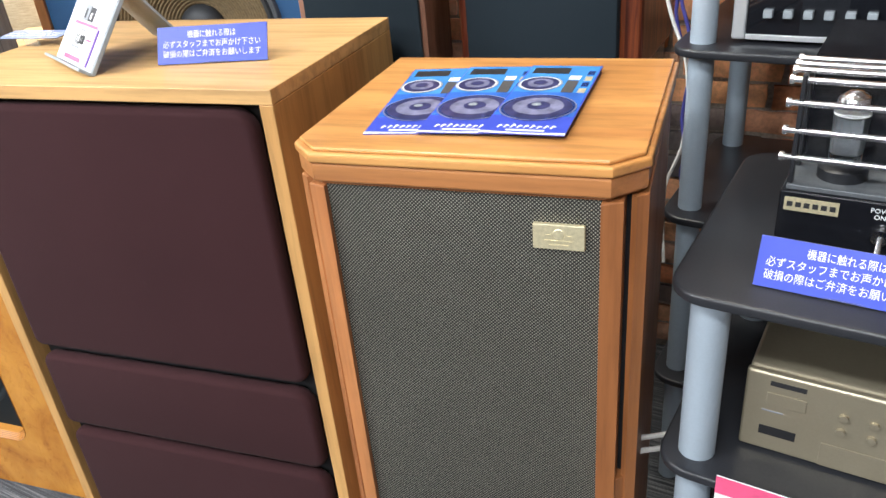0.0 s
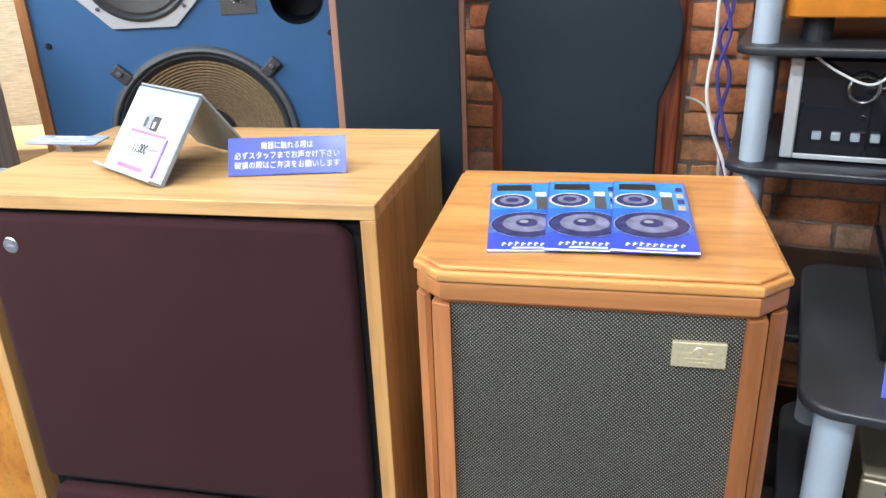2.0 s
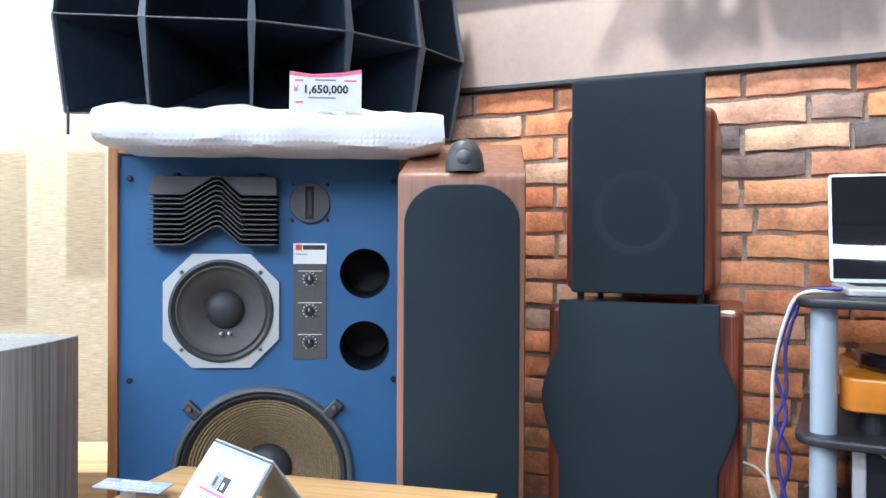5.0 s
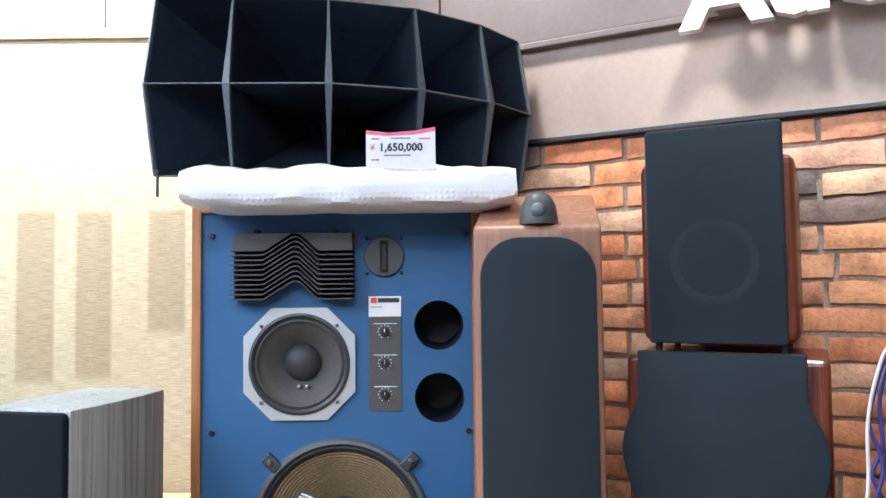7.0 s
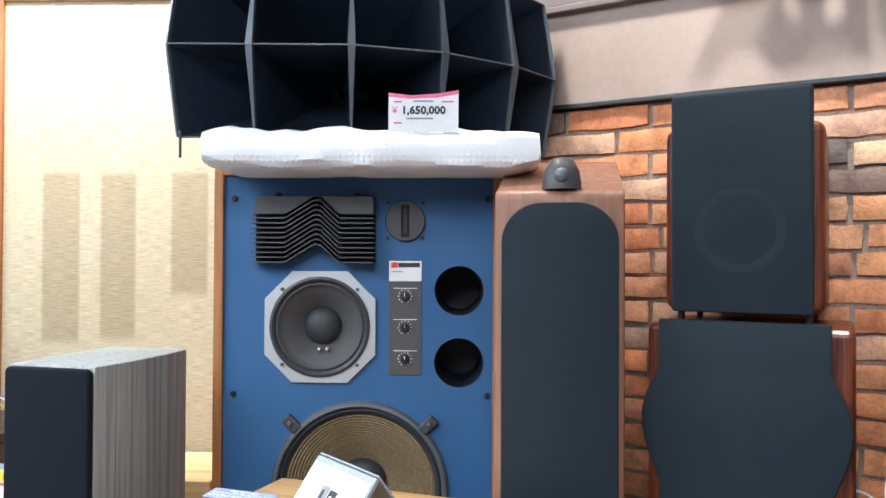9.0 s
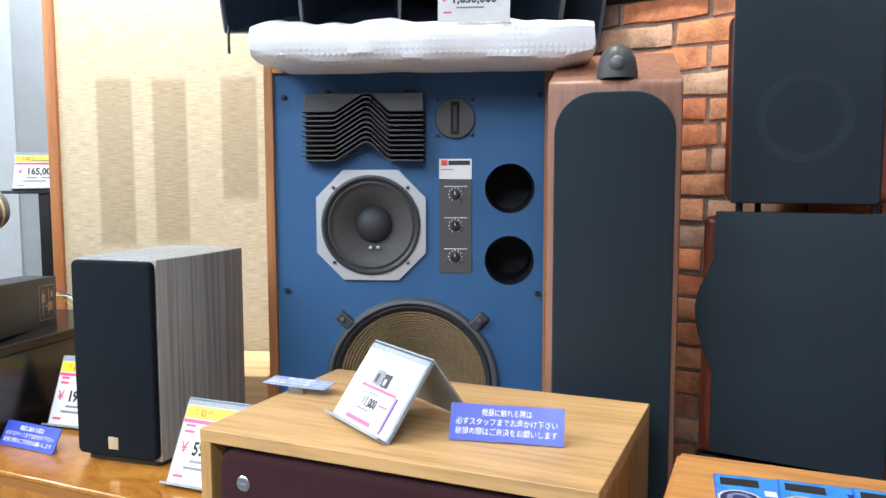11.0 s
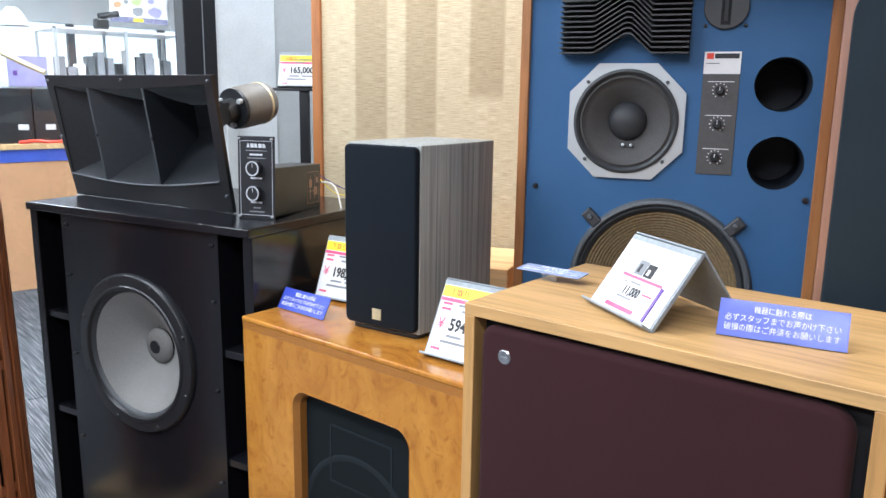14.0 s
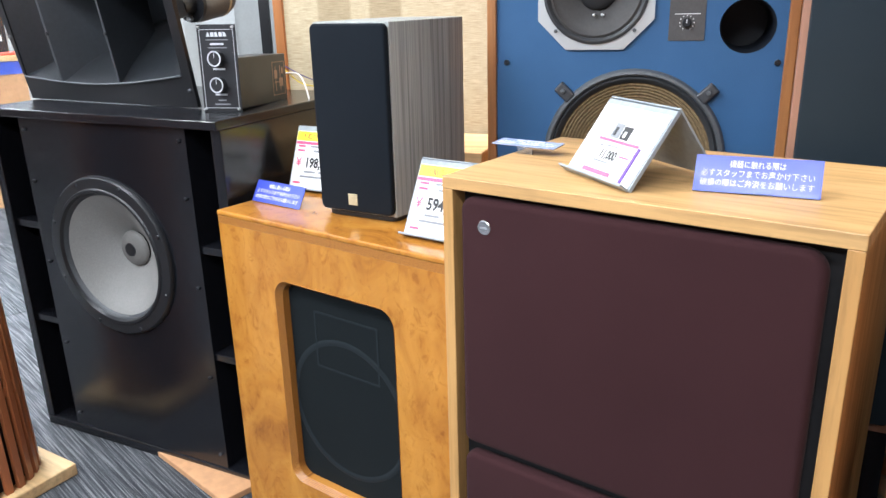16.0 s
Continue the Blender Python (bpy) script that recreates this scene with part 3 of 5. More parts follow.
red = part("cable", cord([(-5.50, 1.28, 0.953), (-5.49, 1.38, 0.962), (-5.50, 1.46, 0.953), (-5.51, 1.56, 0.955)], 0.012), RED, None, "coil of red cable on the counter", smooth=True)
tagged(red, category="cable")
lp = thing("far_laptop", at(-5.6, 1.27, 1.29), "lilac laptop lid standing on the equipment boxes", "laptop")
part("lid", box(0, 0.012, 0, 0.235, 0.012, 0.205, 0.004), LILAC, lp)
part("base", box(-0.2, 0.01, 0, 0.235, 0, 0.012, 0.003), GREY_HOLDER, lp)
part("mark", box(0.012, 0.0135, 0.03, 0.055, 0.08, 0.11), PURPLE, lp)
fl = thing("arm_lamp", at(-5.0, 0.80, 0.0), "white desk lamp on a brass-coloured arm", "lamp")
part("pole", rod(bmesh.new(), (-0.45, 0.0, 0.945), (-0.45, 0.0, 1.70), 0.012), ALU, fl)
part("arm", rod(bmesh.new(), (-0.45, 0.0, 1.70), (0.0, 0.54, 1.38), 0.017), GOLD, fl)
part("head", upright([(0.03, 1.74), (0.06, 1.70), (0.085, 1.64), (0.08, 1.64), (0.02, 1.72)], 24, -0.1, 0.42), WHITE_PLASTIC, fl, smooth=True)
dc = thing("display_case", at(-5.9, 1.64, 0), "glass display case with small goods", "display case")
part("plinth_box", box(-0.5, 0.0, 0, 0.95, 0.0, 1.05, 0.004), WHITE_WALL, dc)
for z in (1.05, 1.37, 1.70):
    part("glass_shelf", box(-0.5, 0.0, 0, 0.95, z, z + 0.012), WHITE_PLASTIC, dc)
for py in (0.0, 0.475, 0.93):
    for pxx in (-0.5, -0.02):
        part("upright", box(pxx, pxx + 0.02, py, py + 0.02, 1.05, 1.71), ALU, dc)
rg = random.Random(3)
for k in range(26):
    gy, gz = 0.03 + 0.068 * (k % 13), (1.062, 1.382)[k // 13]
    gd = part("boxed_goods", box(-0.2, -0.08, gy, gy + rg.uniform(0.035, 0.062), gz, gz + rg.uniform(0.05, 0.2), 0.004), rg.choice((INK, GREY_INK, BASKET, GREY_HOLDER, GREY_INK, WHITE, ALU)), None, "small boxed goods in the display case", at(-5.9, 1.64, 0))
    tagged(gd, category="goods", group="goods in the display case")
cam_ = thing("dark_ornament", at(-6.0, 1.93, 1.712), "dark camera-like ornament on the display case", "ornament")
part("body", box(0, 0.08, 0, 0.09, 0.0, 0.075, 0.01), BLACK_PLASTIC, cam_)
part("tube", rod(bmesh.new(), (0.04, 0.03, 0.09), (0.04, 0.17, 0.12), 0.022, 16), BLACK_PLASTIC, cam_)
ps = thing("hanging_poster", at(-6.6, 2.25, 1.83), "white hanging poster with soft pictures and a violet foot", "poster")
part("sheet", box(0, 0.01, 0, 0.46, 0, 0.24), WHITE, ps)
part("violet_foot", box(0.01, 0.013, 0, 0.46, 0, 0.042), SLATE, ps)
part("foot_mark", box(0.013, 0.0135, 0.18, 0.26, 0.008, 0.034), YELLOW, ps)
art = random.Random(5)
for py, pz, pw, mt in ((0.06, 0.13, 0.035, COUNTER_TAN), (0.13, 0.155, 0.022, GREY_INK), (0.21, 0.17, 0.048, LEAF_PRINT), (0.22, 0.09, 0.05, GREY_INK), (0.36, 0.09, 0.055, LILAC), (0.33, 0.18, 0.03, LILAC)):
    rim_ = [(py + pw * art.uniform(0.75, 1.1) * math.cos(k * math.pi / 7), pz + 0.8 * pw * art.uniform(0.75, 1.1) * math.sin(k * math.pi / 7)) for k in range(14)]
    part("picture", prism(rim_, 0, 0.003), mt, ps, "", Matrix(((0, -1, 0, 0.0135), (1, 0, 0, 0), (0, 0, 1, 0), (0, 0, 0, 1))))
part("cord", rod(bmesh.new(), (0.005, 0.23, 0.24), (0.005, 0.23, 0.92), 0.003), ALU, ps)
hb = thing("hanging_board", at(-6.3, 1.55, 1.98), "pale grey framed board hanging from the ceiling", "board")
part("sheet", box(0, 0.01, 0, 0.54, 0, 0.60), GREY_WALL, hb)
part("frame_edge", box(-0.002, 0.014, 0.54, 0.556, 0, 0.60), WHITE_PLASTIC, hb)
part("frame_edge", box(-0.002, 0.014, 0.0, 0.556, -0.014, 0.0), WHITE_PLASTIC, hb)
for k in range(5):
    part("print_bar", box(0.010, 0.012, 0.05, 0.40 - 0.04 * (k % 3), 0.06 + k * 0.10, 0.072 + k * 0.10), GREY_HOLDER, hb)
part("cord", rod(bmesh.new(), (0.005, 0.27, 0.60), (0.005, 0.27, 0.77), 0.003), ALU, hb)
bs = thing("aisle_sign", at(-6.4, 2.52, 2.06), "blue aisle sign on a thin post", "sign")
part("board", box(0, 0.02, 0, 0.42, 0, 0.05, 0.003), COUNTER_BLUE, bs)
part("post", box(0.004, 0.016, 0.19, 0.205, -2.06, 0.0), GREY_INK, bs)


# ---- drivers and small shared parts ----
def screw(parent, x, z, y=0.0, r=0.006, mat=BLACK_PLASTIC):
    bm = lathe([(r, y), (r, y - 0.004), (r * 0.7, y - 0.006), (0, y - 0.006)], 12, None, x, z)
    bx(bm, x - r * 0.8, x + r * 0.8, y - 0.0068, y - 0.006, z - 0.001, z + 0.001)
    return part("screw", bm, mat, parent)


def driver(parent, cx, cz, y, r, frame_mat, cone_mat, cap_mat, cap_r, depth, ribs=0, share=0.79, name="woofer", cap_out=0.012, n=64):
    """A cone driver set in a hole: frame > surround, cone, dust cap. share: the cone's radius in that of the frame."""
    s = share
    d = part(name, lathe([(r * (s + 0.07), y + 0.012), (r * (s + 0.08), y - 0.010), (r * (s + 0.10), y - 0.014), (r * 0.975, y - 0.013), (r, y - 0.006), (r, y)], n, None, cx, cz), frame_mat, parent, smooth=True)
    part("surround", lathe([(r * (s + 0.075), y - 0.004), (r * (s + 0.05), y - 0.0085), (r * (s + 0.02), y - 0.005), (r * s, y + 0.002)], n, None, cx, cz), RUBBER, d, smooth=True)
    prof, steps = [], max(ribs * 4, 12)
    for k in range(steps + 1):
        t = k / steps
        rad = r * s + (cap_r * 0.9 - r * s) * t
        wave = 0.0016 * math.sin(2 * math.pi * ribs * t) * (1 - 0.5 * t) if ribs else 0
        prof.append((rad, y + 0.002 + depth * t ** 1.15 + wave))
    part("cone", lathe(prof, n, None, cx, cz), cone_mat, d, smooth=True)
    yc = y + 0.002 + depth * 0.9
    part("dust_cap", lathe([(cap_r, yc)] + [(cap_r * math.cos(a), yc - cap_out * math.sin(a)) for a in [radians(10 * k) for k in range(1, 9)]] + [(0, yc - cap_out)], 40, None, cx, cz), cap_mat, d, smooth=True)
    return d


# ---- blue studio monitor in the corner ----
jm = pose(-1.271 - 0.05 * 0.898, 1.434 - 0.05 * 0.440, 0.52, 0, 0, 28.65)
plinth = part("plinth", box(0.02, 0.64, 0.02, 0.42, -0.52, 0.0, 0.004), BLACK, None, "black wooden plinth on the carpet", jm)
tagged(plinth, category="plinth")
mon = thing("studio_monitor", jm, "large studio monitor loudspeaker with blue baffle and walnut cabinet", "loudspeaker")
JW, JH, JD = 0.660, 1.072, 0.435
part("side_panel", box(0.006, 0.027, -0.010, JD, 0, JH, 0.002), WALNUT, mon)
part("side_panel", box(JW - 0.026, JW - 0.005, -0.010, JD, 0, JH, 0.002), WALNUT, mon)
part("top_panel", box(0.027, JW - 0.026, -0.010, JD, JH - 0.020, JH, 0.002), WALNUT, mon)
part("bottom_panel", box(0.027, JW - 0.026, -0.010, JD, 0, 0.020, 0.002), WALNUT, mon)
part("back_panel", box(0.027, JW - 0.026, JD - 0.02, JD - 0.002, 0.020, JH - 0.020), BLACK, mon)
MX, MZ, WX, WZ = 0.2465, 0.7125, 0.3375, 0.3485
P1, P2, PX = 0.795, 0.634, 0.558
bm = drilled(0.027, 0.634, 0, 0.02, 0.02, JH - 0.02, ((MX, MZ, 0.108), (PX, P1, 0.055), (PX, P2, 0.055), (WX, WZ, 0.180)))
baffle = part("baffle", bm, BLUE, mon, "matt blue painted baffle")
for pz in (P1, P2):
    port = part("port", lathe([(0.055, -0.001), (0.0525, 0.004), (0.052, 0.19), (0, 0.19)], 40, None, PX, pz), PORT, mon, "deep black bass port", smooth=True)
# eight-sided cast frame of the midrange
f, c = 0.1245, 0.062
octo = []
for (x0, z0), (x1, z1) in zip(((-f + c, -f), (f - c, -f), (f, -f + c), (f, f - c), (f - c, f), (-f + c, f), (-f, f - c), (-f, -f + c)), ((f - c, -f), (f, -f + c), (f, f - c), (f - c, f), (-f + c, f), (-f, f - c), (-f, -f + c), (-f + c, -f))):
    for k in range(6):
        octo.append((MX + x0 + (x1 - x0) * k / 6, MZ + z0 + (z1 - z0) * k / 6))
start = math.atan2(octo[0][1] - MZ, octo[0][0] - MX)
mid = part("midrange", ring(octo, circle(MX, MZ, 0.111, 48, start), -0.008, 0.0, -0.008), ALU, mon, "eight-sided cast aluminium midrange frame")
part("gasket", lathe([(0.113, -0.008), (0.113, -0.011), (0.107, -0.013), (0.101, -0.008), (0.100, 0.004)], 56, None, MX, MZ), RUBBER, mid, smooth=True)
part("cone", lathe([(0.101, -0.004), (0.095, -0.008), (0.089, 0.0)] + [(0.089 - 0.05 * t / 8, 0.038 * (t / 8) ** 1.2) for t in range(1, 9)], 56, None, MX, MZ), CONE_GREY, mid, "grey felted paper cone", smooth=True)
part("dust_cap", lathe([(0.0425, 0.034)] + [(0.0425 * math.cos(radians(10 * k)), 0.034 - 0.026 * math.sin(radians(10 * k))) for k in range(1, 9)] + [(0, 0.008)], 40, None, MX, MZ), CAP, mid, smooth=True)
for sgx in (-1, 1):
    part("lead", lathe([(0.004, 0.020), (0.0035, 0.010), (0, 0.009)], 10, None, MX + 0.009 * sgx + 0.004, MZ - 0.052), ALU, mid)
    for sgz in (-1, 1):
        screw(mid, MX + sgx * 0.0845, MZ + sgz * 0.0845, -0.008, 0.004, BASKET)
w = driver(mon, WX, WZ, 0.0, 0.199, BASKET, CONE_BROWN, CAP, 0.052, 0.075, 18, 0.845, cap_out=0.03, n=80)
for a in (44, 136, -44, -136):
    ca, sa = math.cos(radians(a)), math.sin(radians(a))
    lug = box(-0.016, 0.026, -0.016, 0.0, -0.013, 0.013, 0.004)
    bmesh.ops.transform(lug, matrix=at(WX + 0.207 * ca, 0, WZ + 0.207 * sa) @ Matrix.Rotation(-radians(a), 4, "Y"), verts=lug.verts[:])
    clamp = part("clamp", lug, CLAMP, w)
    screw(clamp, WX + 0.2157 * ca, WZ + 0.2157 * sa, -0.016, 0.006, BASKET)
# slant-plate lens: bent plates stacked under a hood
def bent(z, thick):
    pts = [(0.1005, 0.0), (0.1725, 0.0), (0.1765, 0.001), (0.2345, 0.037), (0.2410, 0.0395), (0.2490, 0.0395), (0.2550, 0.037), (0.2935, 0.001), (0.2970, 0.0), (0.3700, 0.0)]
    return [(x, z + dz) for x, dz in reversed(pts)] + [(x, z + dz - thick) for x, dz in pts]
lens = part("acoustic_lens", prism([(0.369, 1.003), (0.110, 1.003)] + bent(0.9660, 0.003)[10:], -0.040, 0.0, 0.0012), LENS_BLACK, mon, "dark grey slant-plate acoustic lens")
for k in range(10):
    part("lens_plate", prism(bent(0.9560 - k * 0.0108, 0.0030), -0.046, 0.0), LENS_BLACK, lens)
part("lens_back", prism(bent(0.962, 0.105), -0.006, -0.001), HOLE, lens, "black sheet painting in the shade behind the plates")
for sx in (0.152, 0.330):
    part("bracket", box(sx - 0.006, sx + 0.006, -0.020, 0.0, 1.004, 1.013, 0.002), BLACK_PLASTIC, lens)
tw = part("slot_tweeter", lathe([(0.0445, 0.0), (0.0445, -0.008), (0.043, -0.0095), (0, -0.0095)], 48, None, 0.437, 0.950), LENS_BLACK, mon, "round black slot tweeter")
part("slot", box(0.4275, 0.4465, -0.0102, -0.0095, 0.914, 0.986), HOLE, tw)
part("slot_bar", box(0.4335, 0.4405, -0.0110, -0.0102, 0.922, 0.978), BLACK_PLASTIC, tw)
for sx, sz in ((0.398, 0.991), (0.476, 0.991), (0.398, 0.913), (0.476, 0.913)):
    screw(mon, sx, sz, 0.0, 0.004)
plate = part("control_plate", box(0.401, 0.474, -0.002, 0.0, 0.605, 0.815, 0.0006), PLATE_GREY, mon, "grey plate with three level controls")
head = part("header_label", box(0.401, 0.474, -0.0025, 0.0, 0.8155, 0.861, 0.0006), WHITE, mon, "white maker's plate with plain red and grey blocks")
part("mark", box(0.406, 0.420, -0.003, -0.0025, 0.846, 0.858), RED, head)
part("bar", box(0.422, 0.470, -0.003, -0.0025, 0.847, 0.857), INK, head)
part("bar", box(0.406, 0.432, -0.003, -0.0025, 0.836, 0.838), GREY_INK, head)
for kz in (0.782, 0.712, 0.642):
    part("scale_bar", box(0.412, 0.464, -0.0024, -0.002, kz + 0.017, kz + 0.0185), WHITE_INK, plate)
    kn = part("knob", lathe([(0.0095, -0.002), (0.009, -0.012), (0.0075, -0.014), (0, -0.014)], 20, None, 0.437, kz), BLACK_PLASTIC, plate, smooth=True)
    part("pointer", box(0.4363, 0.4377, -0.0146, -0.014, kz, kz + 0.008), WHITE_INK, kn)
    bm = bmesh.new()
    for k in range(11):
        a = radians(-60 + 30 * k)
        x, z = 0.437 + 0.0145 * math.cos(a), kz + 0.0145 * math.sin(a)
        bx(bm, x - 0.0011, x + 0.0011, -0.0024, -0.002, z - 0.0011, z + 0.0011)
    part("dial_marks", bm, WHITE_INK, plate)
for sx in (0.050, 0.622):
    for sz in (0.560, 1.000, 0.06):
        screw(mon, sx, sz, 0.0, 0.0065)

# bubble wrap cushion and the price card that leans on it
wrap = bmesh.new()
nx, nr = 70, 26
rows = []
for i in range(nx + 1):
    t = i / nx
    x = 0.040 + 0.678 * t
    hgt = 0.098 + 0.012 * noise.noise((x * 7, 0.3, 0)) + 0.008 * noise.noise((x * 23, 2.3, 0))
    end = min(1.0, 0.70 + 4 * min(t, 1 - t))
    row = []
    for k in range(nr):
        a = 2 * math.pi * k / nr
        ca, sa = math.cos(a), math.sin(a)
        yy = -0.005 + (abs(ca) ** 0.45) * math.copysign(1, ca) * 0.20
        zz = (abs(sa) ** 0.5) * math.copysign(1, sa) * hgt / 2 * end
        wob = 0.007 * noise.noise((x * 11, k * 0.9, 4.0))
        z = JH - 0.033 + hgt / 2 + zz + wob * 0.5
        if yy > -0.03:
            z = max(z, JH + 0.0008)
        row.append(wrap.verts.new((x + wob, yy + wob, z)))
    rows.append(row)
for a, b in zip(rows, rows[1:]):
    for k in range(nr):
        j = (k + 1) % nr
        wrap.faces.new((a[k], a[j], b[j], b[k]))
wrap.faces.new(rows[0][::-1])
wrap.faces.new(rows[-1])
bmesh.ops.recalc_face_normals(wrap, faces=wrap.faces[:])
wr = part("bubble_wrap", wrap, WRAP, None, "folded white bubble wrap cushion on the studio monitor", jm, True)
tagged(wr, category="packing")
card = thing("price_card", jm @ pose(0.418, -0.216, JH + 0.044, -3, 0, 0) @ Matrix.Diagonal((0.885, 0.885, 0.885, 1)), "white price card with a red top edge leaning on the horn", "price card")
part("sheet", prism([(0, 0), (0.156, 0), (0.156, 0.094), (0.11, 0.086), (0.05, 0.082), (0, 0.088)], 0, 0.002), WHITE, card)
part("red_edge", prism([(0, 0.079), (0.05, 0.074), (0.11, 0.077), (0.156, 0.085), (0.156, 0.094), (0.11, 0.086), (0.05, 0.082), (0, 0.088)], -0.0006, 0), PINK, card)
lettering("yen", "¥", 0.022, PINK, card, at(0.008, -0.0006, 0.041))
lettering("price", "1,650,000", 0.025, INK, card, at(0.029, -0.0006, 0.040), "", 0.0003, "LEFT", 1.0, 0.0008)
for z, x0, x1 in ((0.066, 0.012, 0.03), (0.066, 0.118, 0.145), (0.028, 0.04, 0.10), (0.018, 0.012, 0.03), (0.067, 0.055, 0.10)):
    part("print_bar", box(x0, x1, -0.0006, 0, z, z + 0.0035), PINK if x1 - x0 < 0.03 else GREY_INK, card)

# ---- multicell horn over the monitor ----
horn = thing("multicell_horn", at(0, 0, 0), "black sheet-metal multicell horn lying on bubble wrap", "horn")
edge = [Vector(p) for p in ((-1.258, 1.231), (-1.115, 1.315), (-0.935, 1.421), (-0.798, 1.567), (-0.716, 1.743), (-0.688, 1.910))]
centre = Vector((-1.26, 1.85))
zs = (1.634, 1.820, 2.006)
zmid = 1.820
def mouth_at(k, row):
    """A corner of the mouths: the middle row stands out, the rows above and below lean back."""
    p = edge[k] + (0.0 if row == 1 else 0.030) * (centre - edge[k]).normalized()
    return Vector((*p, zs[row]))


for k in range(5):
    for r in range(2):
        mouth = [mouth_at(k, r), mouth_at(k + 1, r), mouth_at(k + 1, r + 1), mouth_at(k, r + 1)]
        mc = sum(mouth, Vector()) / 4
        throat = Vector((*(centre + 0.16 * (mc.xy - centre).normalized()), zmid + (r - 0.5) * 0.05))
        cell = bmesh.new()
        loops = []
        for d, s in ((0.0, 0.985), (0.25, 0.80), (0.55, 0.52), (1.0, 0.14)):
            mid_p = mc.lerp(throat, d)
            loops.append([cell.verts.new(mid_p + (q - mc) * s) for q in mouth])
        for a, b in zip(loops, loops[1:]):
            for i in range(4):
                j = (i + 1) % 4
                cell.faces.new((a[i], a[j], b[j], b[i]))
        cell.faces.new(loops[-1])
        bmesh.ops.solidify(cell, geom=cell.faces[:], thickness=0.0015)
        part("cell", cell, CELL, horn)
for row in range(3):
    for k in range(5):
        part("lip", rod(bmesh.new(), mouth_at(k, row), mouth_at(k + 1, row), 0.0020, 6), BASKET, horn, "grey soldered lip of the cells")
# solder-filled gaps between the columns, widest at the middle seam
for k in range(6):
    out_k = (edge[k] - centre).normalized()
    side_k = Vector((-out_k.y, out_k.x, 0))
    lift = Vector((*out_k, 0)) * 0.002
    gap = bmesh.new()
    cuts = []
    for row, w in ((0, 0.0022), (0.5, 0.0042), (1, 0.0080 if 0 < k < 5 else 0.0030), (1.5, 0.0042), (2, 0.0022)):
        lo_p, hi_p = mouth_at(k, int(row)), mouth_at(k, min(2, int(row + 0.5)))
        p = (lo_p + hi_p) / 2
        w = min(w, 0.0030) if k in (0, 5) else w
        cuts.append([gap.verts.new(p + q) for q in (lift - side_k * w, lift + side_k * w, side_k * w - 3 * lift, -side_k * w - 3 * lift)])
    for a, b in zip(cuts, cuts[1:]):
        for i in range(4):
            gap.faces.new((a[i], a[(i + 1) % 4], b[(i + 1) % 4], b[i]))
    gap.faces.new(cuts[0][::-1])
    gap.faces.new(cuts[-1])
    bmesh.ops.recalc_face_normals(gap, faces=gap.faces[:])
    part("seam", gap, SEAM, horn, "grey seam between two columns of cells")
part("foot_bolt", rod(bmesh.new(), (edge[0].x + 0.02, edge[0].y + 0.02, zs[0] - 0.045), (edge[0].x + 0.02, edge[0].y + 0.02, zs[0] + 0.01), 0.003), BLACK_PLASTIC, horn)
thr = bmesh.new()
rod(thr, (centre.x + 0.11, centre.y - 0.11, zmid), (centre.x - 0.06, centre.y + 0.02, zmid), 0.055, 24, 0.04)
part("throat", thr, BLACK, horn)
stay = bmesh.new()
rod(stay, (centre.x + 0.03, centre.y - 0.03, zmid - 0.04), (centre.x + 0.10, centre.y - 0.16, 1.575), 0.016, 16)
part("stay", stay, BLACK, horn)

# ---- slim floor speaker with a round tweeter on its sloping top ----
tm = pose(-0.530, 1.52, 0.42, 0, 0, 20)
tb = part("plinth", box(-0.115, 0.120, 0.01, 0.28, -0.42, 0.0, 0.004), BLACK, None, "black wooden plinth on the carpet", tm)
tagged(tb, category="plinth")
tower = thing("tower_speaker", tm, "slim red-walnut floor speaker with a slate cloth grille", "loudspeaker")
prof = [(0.0, 0.0), (0.0, 1.078)] + [(0.018 - 0.018 * math.cos(radians(a)) + 0.0, 1.078 + 0.020 * math.sin(radians(a))) for a in (20, 45, 70)] + [(0.03, 1.101), (0.30, 1.185), (0.30, 0.0)]
bm = prism(prof, -0.117, 0.124, 0.006)
bmesh.ops.transform(bm, matrix=Matrix(((0, 1, 0, 0), (1, 0, 0, 0), (0, 0, 1, 0), (0, 0, 0, 1))), verts=bm.verts[:])
bmesh.ops.recalc_face_normals(bm, faces=bm.faces[:])
part("cabinet", bm, COPPER_WOOD, tower, smooth=True)
part("grille", prism(rr(-0.103, 0.113, 0.02, 1.072, (0.01, 0.01, 0.075, 0.075), 10), -0.014, 0.0, 0.005), GRILLE, tower, "slate cloth grille with rounded shoulders", smooth=True)
pod = part("tweeter_pod", upright([(0.0375, 1.098), (0.037, 1.112), (0.033, 1.135), (0.024, 1.152), (0.012, 1.160), (0, 1.162)], 32, 0.008, 0.03), LENS_BLACK, tower, "black round tweeter pod", smooth=True)
part("dome", lathe([(0.014, -0.006), (0.012, -0.010), (0.007, -0.013), (0, -0.014)], 24, None, 0.008, 1.123), BASKET, pod, smooth=True)


# ---- two dark bookshelf speakers stacked against the bricks ----
qs = part("plinth", box(-0.40, -0.06, 1.65, 1.92, 0.0, 0.807, 0.004), BLACK, None, "black wooden stand on the carpet")
tagged(qs, category="plinth")
low = thing("bookshelf_speaker", pose(-0.2238, 1.638, 0.807, 0, 0, 2.2), "rosewood bookshelf speaker with a waisted dark grille", "loudspeaker", "stacked rosewood speakers")
part("cabinet", box(-0.172, 0.182, 0.022, 0.30, 0.0, 0.458, 0.012, 3), ROSEWOOD, low, "glossy rosewood cabinet")
